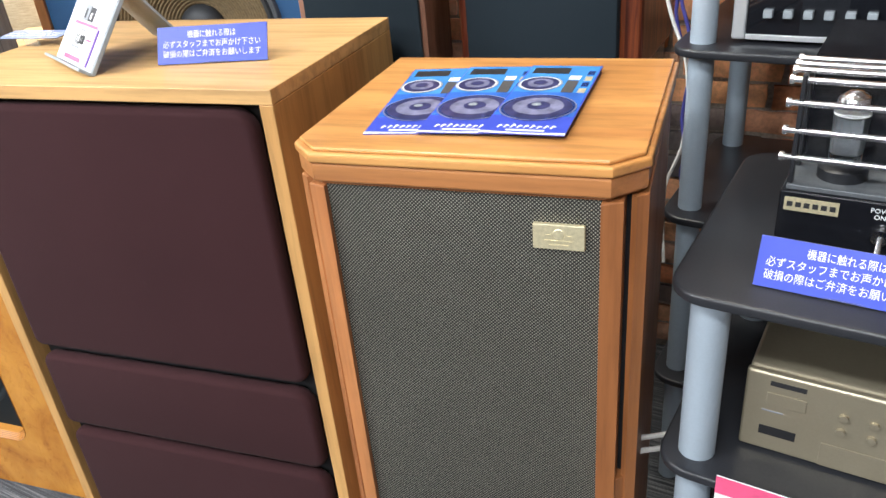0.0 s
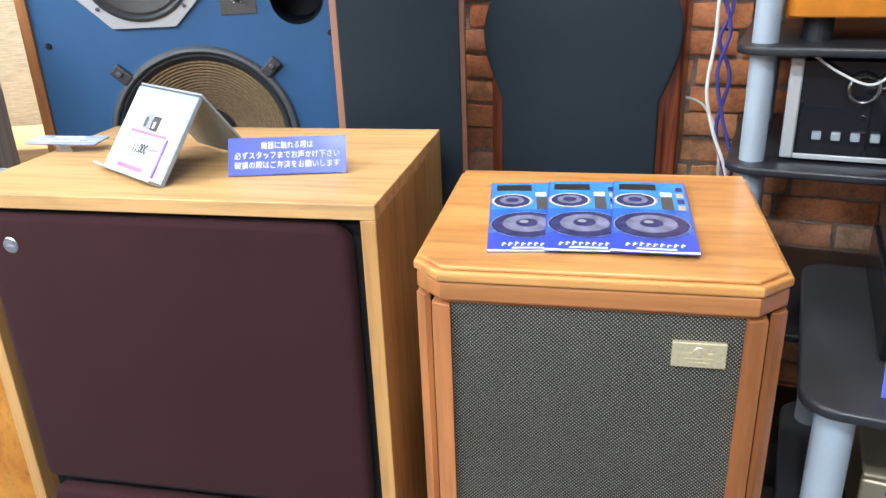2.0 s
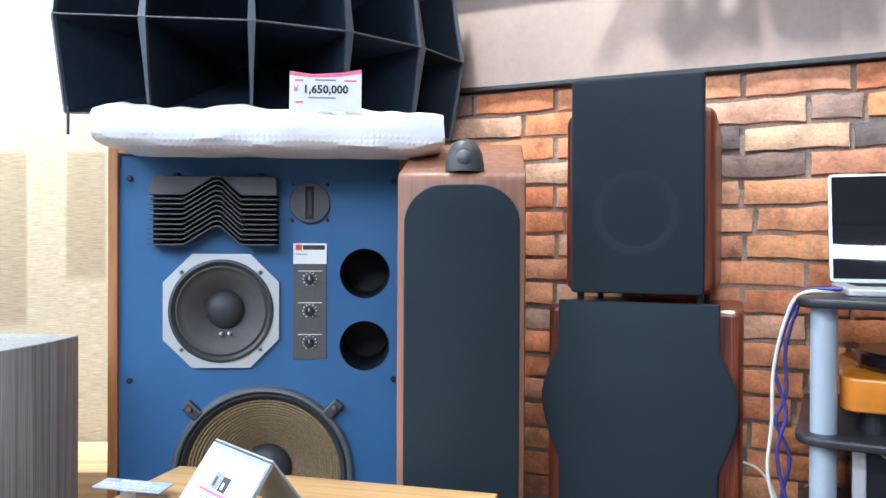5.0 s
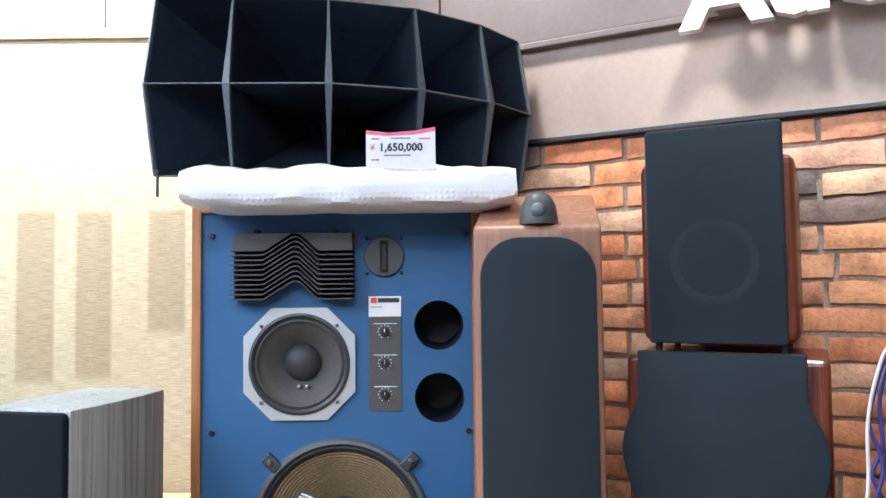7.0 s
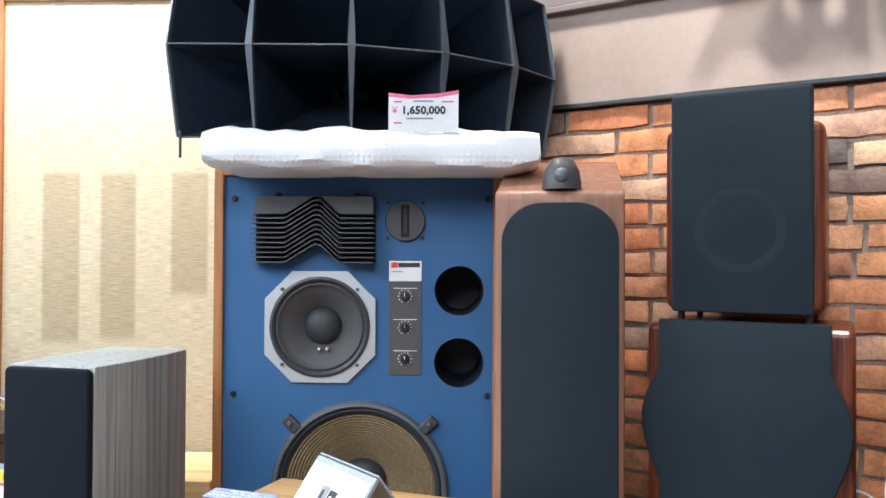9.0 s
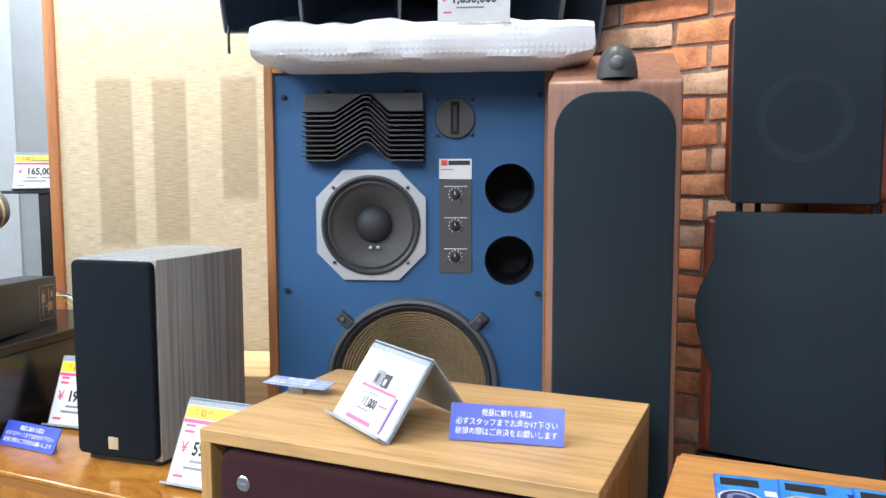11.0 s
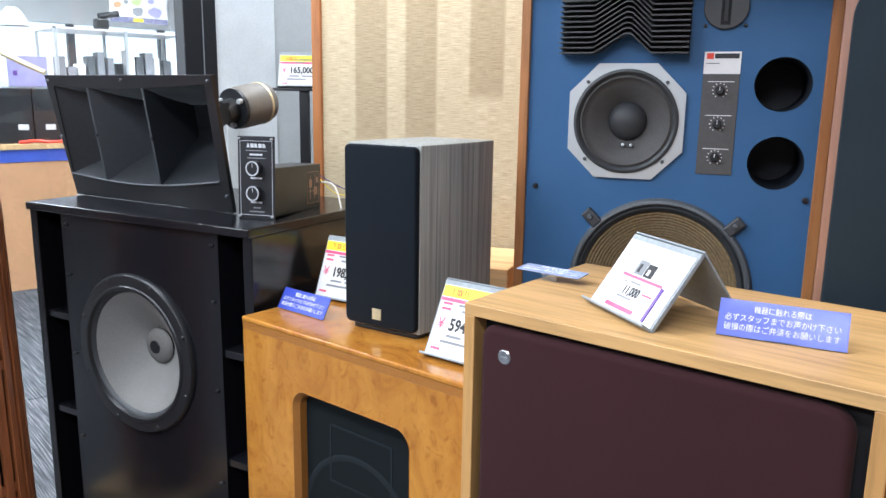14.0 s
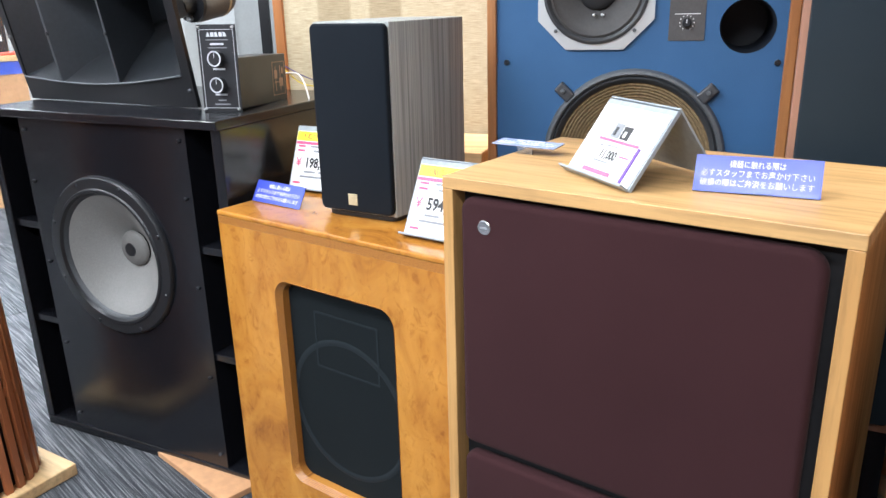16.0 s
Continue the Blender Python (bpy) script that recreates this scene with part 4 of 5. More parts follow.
side = [(0.1455, 0.468), (0.1455, 0.381), (0.150, 0.370), (0.158, 0.354), (0.167, 0.334), (0.1745, 0.312), (0.1785, 0.290), (0.1775, 0.266), (0.1720, 0.238), (0.1630, 0.210), (0.1530, 0.184), (0.1450, 0.164), (0.1445, 0.012)]
outline = [(x, z) for x, z in side] + [(-x, z) for x, z in reversed(side)]
part("grille", prism(outline, -0.004, 0.022, 0.006), GRILLE, low, "slate cloth grille, wider at its waist", smooth=True)
for fx in (-0.11, 0.11):
    for fy in (0.03, 0.24):
        part("foot", rod(bmesh.new(), (fx, fy, 0.4575), (fx, fy, 0.4845), 0.0065), BLACK_PLASTIC, low)
top = thing("bookshelf_speaker", pose(-0.2263, 1.638, 1.2905, 0, 0, 2.2), "rosewood bookshelf speaker with a plain dark grille", "loudspeaker", "stacked rosewood speakers")
part("cabinet", box(-0.137, 0.139, 0.020, 0.30, 0.0, 0.345, 0.02, 3), ROSEWOOD, top, "glossy rosewood cabinet")
part("grille", prism(rr(-0.1205, 0.1205, 0.000, 0.402, 0.008, 5), -0.004, 0.020, 0.006), GRILLE, top, "slate cloth grille board", smooth=True)
for gz, gr in ((0.150, 0.080), (0.305, 0.042)):
    part("driver_ghost", lathe([(gr, -0.0039), (gr - 0.006, -0.0042), (gr - 0.014, -0.0042), (gr - 0.020, -0.0039)], 56, None, 0.0, gz), GRILLE, top, "driver rim pressing through the cloth", smooth=True)


# ---- oak three-way with maroon grilles ----
BW, BD, BH = 0.628, 0.413, 0.9466
bm_ = pose(-0.3561, 1.0489, 0, 0, 0, 9.9) @ at(-BW, 0, 0)
oak = thing("oak_speaker", bm_, "oak floor speaker with three maroon cloth grilles", "loudspeaker")
T = 0.021
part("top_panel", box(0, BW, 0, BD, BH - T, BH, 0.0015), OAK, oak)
part("side_panel", box(0, T, 0, BD, 0, BH - T, 0.0015), OAK_UP_SHADED, oak)
part("side_panel", box(BW - T, BW, 0, BD, 0, BH - T, 0.0015), OAK_UP_SHADED, oak)
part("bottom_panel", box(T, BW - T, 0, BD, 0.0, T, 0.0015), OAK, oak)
part("baffle", box(T, BW - T, 0.035, 0.05, T, BH - T), HOLE, oak, "black recessed front")
part("back_panel", box(T, BW - T, BD - 0.02, BD - 0.002, T, BH - T), BLACK, oak)
for z0, z1 in ((0.458, 0.916), (0.274, 0.438), (0.030, 0.256)):
    g = part("grille", prism(rr(0.034, 0.590, z0, z1, (0.018, 0.022, 0.034, 0.024), 8), 0.000, 0.030, 0.011, seg=4), MAROON, oak, "padded maroon cloth grille", smooth=True)
    if z1 > 0.9:
        bd = part("badge", lathe([(0.0125, 0.002), (0.0125, -0.0005), (0.011, -0.0018), (0, -0.0018)], 28, None, 0.0824, 0.8697), CHROME, g, "round polished metal badge", smooth=True)
        part("mark", box(0.0764, 0.0884, -0.0022, -0.0018, 0.8682, 0.8712), GREY_INK, bd)

# ---- cherry speaker with chamfered corners and a wire-mesh front ----
sm = pose(-0.0682, 0.9923, 0, 0, 0, 9.65)
st = thing("cherry_speaker", sm, "cherry-wood floor speaker with chamfered corners and metal-mesh grille", "loudspeaker")
def plan(e, front=0.0):
    return [(-0.172 - e * 0.6, front - e), (0.172 + e * 0.6, front - e), (0.207 + e, 0.034 - e * 0.5 + front), (0.213 + e, 0.390 + e * 0.3), (-0.213 - e, 0.390 + e * 0.3), (-0.207 - e, 0.034 - e * 0.5 + front)]
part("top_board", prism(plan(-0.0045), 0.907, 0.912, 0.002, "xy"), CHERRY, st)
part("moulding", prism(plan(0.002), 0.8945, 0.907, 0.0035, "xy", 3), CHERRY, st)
part("frieze", prism(plan(-0.001), 0.870, 0.8945, 0.004, "xy", 3), CHERRY_FRIEZE_SHADED, st)
part("lower_moulding", prism(plan(-0.010), 0.8645, 0.870, 0.001, "xy"), CHERRY_UP_SHADED, st)
part("base_board", prism(plan(0.002), 0.0, 0.05, 0.004, "xy"), CHERRY_UP_SHADED, st)
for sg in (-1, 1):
    part("corner_post", prism([(sg * 0.161, 0.002), (sg * 0.184, 0.010), (sg * 0.184, 0.050), (sg * 0.161, 0.050)], 0.05, 0.8645, 0.002, "xy"), CHERRY_UP_SHADED, st)
    part("side_panel", prism([(sg * 0.196, 0.026), (sg * 0.208, 0.036), (sg * 0.208, 0.384), (sg * 0.190, 0.384), (sg * 0.190, 0.030)], 0.05, 0.8645, 0.0015, "xy"), CHERRY_UP_SHADED, st)
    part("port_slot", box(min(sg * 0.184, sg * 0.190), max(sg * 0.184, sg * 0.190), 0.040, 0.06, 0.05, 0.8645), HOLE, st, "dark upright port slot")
    part("slot_block", prism([(sg * 0.184, 0.018), (sg * 0.196, 0.029), (sg * 0.190, 0.040), (sg * 0.184, 0.040)], 0.36, 0.46, 0.001, "xy"), CHERRY_UP_SHADED, st)
part("back_panel", box(-0.19, 0.19, 0.36, 0.384, 0.05, 0.8645), BLACK, st)
mesh_front = part("grille", box(-0.161, 0.161, 0.010, 0.016, 0.05, 0.8645), MESH, st, "brass-grey woven metal mesh")
bad = part("badge", box(0.087, 0.1447, 0.004, 0.010, 0.804, 0.835, 0.0012), GOLD, mesh_front, "pale gold maker's plate with plain relief")
part("relief", lathe([(0.007, 0.004), (0.006, 0.0032), (0, 0.003)], 20, None, 0.116, 0.823), GOLD, bad)
for z, a, b in ((0.8145, 0.100, 0.132), (0.8095, 0.105, 0.127), (0.8215, 0.101, 0.108), (0.8215, 0.124, 0.131)):
    part("relief_bar", box(a, b, 0.0034, 0.004, z - 0.0012, z + 0.0012), GOLD, bad)

# three leaflets fanned on the cherry top
def leaflet(m):
    lf = thing("leaflet", m, "blue printed leaflet showing a loudspeaker front", "leaflet", "leaflets on the cherry speaker")
    part("sheet", box(0, 0.118, 0, 0.272, 0, 0.0012), SIGN_BLUE, lf)
    part("sky_print", box(0.002, 0.116, 0.150, 0.270, 0.0012, 0.0015), CYAN, lf)
    part("photo", box(0.002, 0.116, 0.060, 0.150, 0.0012, 0.0015), BLUE_MID, lf)
    def disc(cx, cy, r, z, mat, nm, sq=1.0):
        b = bmesh.new()
        bmesh.ops.create_circle(b, cap_ends=True, segments=36, radius=r, matrix=at(cx, cy, z) @ Matrix.Diagonal((1, sq, 1, 1)))
        part(nm, b, mat, lf)
    disc(0.058, 0.090, 0.0560, 0.0020, SLATE, "printed_woofer_rim", 0.86)
    disc(0.058, 0.090, 0.0535, 0.0021, NAVY, "printed_woofer_edge", 0.86)
    disc(0.058, 0.090, 0.0500, 0.0022, DUSK, "printed_woofer", 0.86)
    disc(0.058, 0.093, 0.0370, 0.0023, SLATE, "printed_cone", 0.86)
    disc(0.058, 0.095, 0.0170, 0.0024, DUSK, "printed_cap", 0.9)
    disc(0.054, 0.099, 0.0070, 0.0025, GREY_HOLDER, "printed_glint", 0.8)
    disc(0.036, 0.185, 0.0350, 0.0020, GREY_HOLDER, "printed_frame", 0.9)
    disc(0.036, 0.185, 0.0320, 0.0021, WHITE, "printed_frame_edge", 0.9)
    disc(0.036, 0.185, 0.0300, 0.0022, DUSK, "printed_midrange", 0.9)
    disc(0.036, 0.187, 0.0200, 0.0023, SLATE, "printed_mid_cone", 0.9)
    disc(0.036, 0.188, 0.0110, 0.0024, DUSK, "printed_dome", 0.9)
    part("printed_label", box(0.076, 0.094, 0.205, 0.222, 0.0018, 0.0021), WHITE, lf)
    part("printed_panel", box(0.076, 0.094, 0.150, 0.200, 0.0018, 0.0021), PLATE_GREY, lf)
    part("printed_lens", box(0.010, 0.070, 0.232, 0.258, 0.0018, 0.0021), INK, lf)
    art = random.Random(11)
    for k in range(9):
        x0, h = 0.020 + k * 0.0092, art.uniform(0.007, 0.013)
        part("title_bar", prism([(x0, 0.018), (x0 + 0.0026, 0.018), (x0 + 0.0050, 0.018 + h), (x0 + 0.0024, 0.018 + h)], 0.0012, 0.0015, 0, "xy"), WHITE_INK, lf)
        part("title_bar", box(x0 + 0.0012, x0 + 0.0070, 0.018 + h * 0.55, 0.0205 + h * 0.55, 0.0012, 0.0015), WHITE_INK, lf)
    part("subtitle_bar", box(0.035, 0.088, 0.009, 0.013, 0.0012, 0.0016), WHITE_INK, lf)
    for k in range(4):
        part("side_bar", box(0.101, 0.112, 0.150 + k * 0.026, 0.168 + k * 0.026, 0.0015, 0.0018), NAVY if k % 2 else GOLD, lf)
    part("foot_edge", prism([(0, 0), (0.118, 0), (0.118, 0.006), (0.06, 0.003), (0, 0.006)], 0.0012, 0.0015, 0, "xy"), WHITE_INK, lf)
    return lf
slim = Matrix.Diagonal((0.83, 0.985, 1, 1))
first = leaflet(pose(-0.199, 1.020, 0.9125, 0, 0, 16.5) @ slim)
copy_thing(first, pose(-0.135, 1.035, 0.9155, 0, 0, 12.5))
copy_thing(first, pose(-0.061, 1.047, 0.9185, 0, 0, 8.8))

# ---- amber birch cabinet with a cloth window ----
om = pose(-1.6419, 0.870, 0, 0, 0, 9.82)
amber = thing("birch_speaker", om, "amber varnished birch floor speaker with a dark cloth window", "loudspeaker")
OW, OH, OD = 0.695, 0.7822, 0.44
O0, O1, OZ0, OZ1 = 0.170, 0.511, 0.14, 0.650
part("front_panel", ring(rr(0, OW, 0, OH - 0.030, 0.004, 8), rr(O0, O1, OZ0, OZ1, 0.040, 8), 0.0, 0.03), BIRCH, amber)
part("window_edge", ring(rr(O0, O1, OZ0, OZ1, 0.040, 8), rr(O0 + 0.010, O1 - 0.010, OZ0 + 0.010, OZ1 - 0.010, 0.032, 8), -0.0012, 0.03, 0.012), BIRCH_EDGE, amber, "rounded plywood edge of the window")
part("top_board", box(-0.002, OW + 0.002, -0.002, OD, OH - 0.012, OH, 0.004, 3), BIRCH, amber)
part("top_edge", box(0.0, OW, 0.0, OD, OH - 0.030, OH - 0.012), BIRCH_EDGE, amber, "striped plywood edge")
part("side_panel", box(0.0, 0.02, 0.03, OD, 0, OH - 0.030), BIRCH, amber)
part("side_panel", box(OW - 0.02, OW, 0.03, OD, 0, OH - 0.030), BIRCH, amber)
part("back_panel", box(0.02, OW - 0.02, OD - 0.02, OD, 0, OH - 0.030), BLACK, amber)
cl = part("cloth", box(O0 - 0.03, O1 + 0.03, 0.030, 0.034, OZ0 - 0.03, OZ1 + 0.03), DARK_CLOTH, amber, "black-green grille cloth")
part("driver_ghost", lathe([(0.170, 0.0299), (0.168, 0.0289), (0.160, 0.0289), (0.156, 0.0299)], 60, None, (O0 + O1) / 2, 0.36), GHOST_CLOTH, cl, "large driver rim pressing through the cloth", smooth=True)
part("horn_ghost", ring(rr(0.255, 0.44, 0.45, 0.585, 0.004, 3), rr(0.26, 0.435, 0.455, 0.58, 0.004, 3), 0.0288, 0.030), GHOST_CLOTH, cl)

# ---- small grey-oak speaker on the amber one ----
dm = pose(-1.2344, 1.0778, OH, 0, 0, 16) @ at(-0.205, 0, 0)
dal = thing("small_speaker", dm, "grey-oak bookshelf speaker with a black grille", "loudspeaker")
part("base_plate", prism(rr(0.004, 0.184, 0.000, 0.285, 0.02, 5), 0.0, 0.010, 0.002, "xy"), BLACK_PLASTIC, dal)
body = [(0.0, 0.0), (0.187, 0.0), (0.195, 0.07), (0.1985, 0.14), (0.197, 0.21), (0.191, 0.265), (0.186, 0.295), (0.004, 0.295), (-0.003, 0.24), (-0.010, 0.16), (-0.008, 0.08)]
part("cabinet", prism(body, 0.010, 0.402, 0.002, "xy"), GREY_OAK, dal)
part("grille", prism(rr(0.001, 0.186, 0.016, 0.399, 0.012, 5), -0.016, 0.0, 0.005, seg=3), BLACK_GRILLE, dal, "black cloth grille", smooth=True)
part("badge", box(0.076, 0.099, -0.0175, -0.0155, 0.031, 0.055, 0.0006), GOLD, dal, "small square bronze badge")


# ---- signs, price stands ----
def warning_sign(m, label, face=SIGN_BLUE):
    """A folded blue acrylic notice with three lines of white writing."""
    s = thing("notice", m, label, "notice", "blue notices")
    card = part("card", box(0, 0.170, 0, 0.0015, 0.0, 0.055), face, s)
    part("edge", box(0, 0.170, 0.0015, 0.003, 0.0, 0.0552), ACRYLIC, s, "clear acrylic backing").visible_shadow = False
    for k, (words, x) in enumerate((("機器に触れる際は", 0.085), ("必ずスタッフまでお声かけ下さい", 0.085), ("破損の際はご弁済をお願いします", 0.085))):
        lettering("line", words, 0.0118, WHITE_INK, card, at(x, -0.0008, 0.0385 - k * 0.0142), "", 0.0002, "CENTER", 0.86 if k else 0.8)
    foot = box(0.07, 0.11, 0.0, 0.03, 0.0, 0.0015)
    bmesh.ops.transform(foot, matrix=Matrix.Rotation(radians(16), 4, "X"), verts=foot.verts[:])
    part("prop", foot, ACRYLIC, s)
    return s


warning_sign(pose(-0.617, 1.107, BH + 0.002, -28, 0, 21.5), "blue notice with white writing on the oak speaker")
back_notice = warning_sign(pose(-1.052, 1.146, BH + 0.016, -86, 0, 10.6) @ Matrix.Diagonal((0.77, 0.77, 0.77, 1)), "blue notice lying back on the oak speaker, pale with painted sheen", SIGN_SHEEN)
warning_sign(pose(-1.651, 0.965, OH + 0.002, -30, 0, 9) @ Matrix.Diagonal((0.94, 0.94, 0.94, 1)), "blue notice with white writing on the birch speaker")


def price_stand(m, price, label, w=0.150, h=0.165, trade=True, prices=0.034, tilt=24):
    """A tent of grey card with a sloped price sheet and a lip."""
    s = thing("price_stand", m, label, "price stand", "price stands")
    slope = Matrix.Rotation(radians(-tilt), 4, "X")
    holder = part("holder", box(0, w, 0.002, 0.009, 0, h, 0.0012), GREY_HOLDER, s, "", slope)
    part("lip", box(0, w, -0.016, 0.003, -0.001, 0.003, 0.001), GREY_HOLDER, s, "", slope)
    top_y, top_z = h * math.sin(radians(tilt)), h * math.cos(radians(tilt))
    back = box(0, w, 0, 0.003, -h * 0.985, 0)
    part("back_leaf", back, GREY_HOLDER, s, "", at(0, top_y + 0.004, top_z + 0.0005) @ Matrix.Rotation(radians(tilt), 4, "X"))
    sheet = part("sheet", box(0.004, w - 0.004, 0.0006, 0.002, 0.004, h - 0.010), WHITE, s, "", slope)
    if trade:
        part("yellow_band", box(0.004, w - 0.004, 0.0, 0.0006, h - 0.034, h - 0.011), YELLOW, sheet)
        lettering("heading", "下取り", 0.016, RED, sheet, at(0.020, -0.0002, h - 0.029))
        part("pink_band", box(0.004, w - 0.004, 0.0, 0.0006, h - 0.043, h - 0.036), PINK, sheet)
        for k, (x0, x1, z) in enumerate(((0.012, 0.034, 0.105), (0.012, 0.034, 0.094), (0.05, 0.12, 0.105), (0.06, 0.10, 0.094), (0.04, 0.075, 0.042), (0.085, 0.125, 0.042), (0.03, 0.10, 0.03), (0.012, 0.034, 0.014))):
            part("print_bar", box(x0, x1, 0.0, 0.0006, z, z + 0.005), PINK if x0 < 0.02 else GREY_INK, sheet)
        lettering("yen", "¥", prices * 0.9, PINK, sheet, at(0.012, -0.0002, 0.057))
        lettering("price", price, prices, INK, sheet, at(0.040, -0.0002, 0.056), wide=0.80, bold=0.0010)
    else:
        part("photo", box(0.062, 0.085, 0.0, 0.0006, 0.073, 0.099), GREY_INK, sheet)
        part("photo", box(0.087, 0.109, 0.0, 0.0006, 0.073, 0.096), INK, sheet)
        part("photo_detail", box(0.067, 0.074, -0.0003, 0.0, 0.077, 0.092), INK, sheet)
        part("photo_detail", box(0.093, 0.099, -0.0003, 0.0, 0.077, 0.087), WHITE_INK, sheet)
        small = part("small_card", box(0.042, 0.146, -0.0012, 0.0006, 0.009, 0.070), WHITE, sheet)
        part("purple_edge", box(0.146, 0.152, -0.0012, 0.0006, 0.007, 0.066), PURPLE, sheet)
        part("pink_band", box(0.042, 0.146, -0.0018, -0.0012, 0.065, 0.070), PINK, small)
        part("pink_band", box(0.045, 0.120, -0.0018, -0.0012, 0.009, 0.016), PINK, small)
        for x0, x1, z in ((0.055, 0.063, 0.055), (0.072, 0.10, 0.057), (0.115, 0.140, 0.044), (0.060, 0.098, 0.029)):
            part("print_bar", box(x0, x1, -0.0018, -0.0012, z, z + 0.003), PINK if x0 > 0.11 else GREY_INK, small)
        lettering("price", price, prices, INK, small, at(0.066, -0.0015, 0.036), wide=0.72, bold=0.0006)
    return s


price_stand(pose(-0.846, 1.102, BH + 0.003, 0, 0, -22), "11,000", "grey price stand with a white sheet on the oak speaker", 0.177, 0.138, False, 0.022, 36)
price_stand(pose(-1.687, 1.087, OH + 0.003, 0, 0, 17), "198,000", "yellow-headed price stand on the birch speaker", 0.148, 0.155, tilt=22)
price_stand(pose(-1.177, 1.021, OH + 0.003, 0, 0, 11.5), "594,000", "yellow-headed price stand on the birch speaker", 0.148, 0.155, tilt=27)


# ---- black two-cell bass cabinet ----
km = pose(-1.6726, 0.9143, 0.0, 0, 0, 20) @ at(-0.828, 0, 0)
bass = thing("bass_cabinet", km, "large black bass cabinet with side slots", "loudspeaker")
KW, KH, KD = 0.828, 0.974, 0.56
part("top_board", box(0, KW, -0.012, KD, KH - 0.022, KH, 0.003), BLACK, bass)
part("bottom_board", box(0, KW, 0, KD, 0.0, 0.03, 0.003), BLACK, bass)
part("side_panel", box(0, 0.029, 0, KD, 0.03, KH - 0.022, 0.002), BLACK, bass)
part("side_panel", box(KW - 0.029, KW, 0, KD, 0.03, KH - 0.022, 0.002), BLACK, bass)
part("back_panel", box(0.022, KW - 0.022, KD - 0.02, KD, 0.03, KH - 0.022), BLACK, bass)
KX, KZ, KR = 0.405, 0.596, 0.218
X0, X1 = 0.130, 0.716
bm = drilled(X0, X1, 0.004, 0.026, 0.03, KH - 0.022, ((KX, KZ, 0.190),))
part("baffle", bm, BLACK, bass)
for x in (X0, X1 - 0.02):
    part("slot_wall", box(x, x + 0.02, 0.026, 0.30, 0.03, KH - 0.022), BLACK, bass)
for x0, x1 in ((0.029, X0), (X1, KW - 0.029)):
    part("slot_back", box(x0, x1, 0.28, 0.30, 0.03, KH - 0.022), HOLE, bass)
    for z in (0.350, 0.640):
        part("slot_brace", box(x0, x1, 0.010, 0.28, z, z + 0.02, 0.002), BLACK, bass)
bw = driver(bass, KX, KZ, 0.004, KR, RING_BLACK, CONE_FELT, CAP_FELT, 0.050, 0.085, 0, 0.76, cap_out=0.02)
part("groove_ring", lathe([(KR * 0.865, -0.008), (KR * 0.845, -0.0135), (KR * 0.815, -0.0135), (KR * 0.80, -0.004)], 64, None, KX, KZ), RING_BLACK, bw, smooth=True)
part("cap_dot", lathe([(0.019, 0.0640), (0.0175, 0.0618), (0, 0.0610)], 32, None, KX, KZ), RING_BLACK, bw, "small dark disc on the dust cap", smooth=True)
for k in range(8):
    a = radians(22.5 + 45 * k)
    screw(bass, KX + 0.205 * math.cos(a), KZ + 0.205 * math.sin(a), -0.006, 0.006, BLACK_PLASTIC)
for x in (X0 + 0.02, X1 - 0.02):
    for z in (0.07, 0.30, 0.55, 0.78, 0.92):
        screw(bass, x, z, 0.004, 0.0045, BLACK_PLASTIC)
wedge = part("floor_board", prism([(-2.02, 0.788), (-1.68, 0.806), (-1.68, 0.93), (-1.752, 0.917), (-2.02, 0.818)], 0.0, 0.018, 0.002, "xy"), COUNTER_TAN, None, "pale wooden board on the carpet")
tagged(wedge, category="board")

# ---- sectoral horn with its compression driver ----
hm = pose(-1.908, 0.985, KH + 0.001, 9, 0, 17.7) @ at(-0.690, 0, 0)
sect = thing("sectoral_horn", hm, "black cast sectoral horn with a compression driver", "horn")
HW, HH, HC = 0.690, 0.352, 0.195
def dense(q, n=12):
    out = []
    for a, b in zip(q, q[1:] + q[:1]):
        out += [(a[0] + (b[0] - a[0]) * k / n, a[1] + (b[1] - a[1]) * k / n) for k in range(n)]
    return out
inner = dense([(0.034, 0.066), (HW - 0.030, 0.082), (HW - 0.030, HH - 0.022), (0.034, HH - 0.030)])
inner = [(x, z - 0.022 * math.sin(math.pi * (x - 0.034) / (HW - 0.064)) if z < 0.09 else z - 0.010 * math.sin(math.pi * (x - 0.034) / (HW - 0.064)) if z > HH - 0.04 else z) for x, z in inner]
part("flange", ring(dense([(0.030, 0.0), (HW, 0.0), (HW, HH), (0.0, HH)]), inner, 0.0, 0.012), RING_BLACK, sect)
bell = bmesh.new()
loops = []
for d, sx, sz in ((0.004, 1.0, 1.0), (0.06, 0.80, 0.78), (0.13, 0.55, 0.56), (0.22, 0.30, 0.36), (0.30, 0.12, 0.26), (0.34, 0.09, 0.24)):
    loops.append([bell.verts.new((HW / 2 + (x - HW / 2) * sx, d, HC + (z - HC) * sz)) for x, z in inner])
for a, b in zip(loops, loops[1:]):
    for k in range(len(a)):
        j = (k + 1) % len(a)
        bell.faces.new((a[k], a[j], b[j], b[k]))
bell.faces.new(loops[-1])
bmesh.ops.solidify(bell, geom=bell.faces[:], thickness=0.003)
part("bell", bell, HORN_LIT, sect, smooth=True)
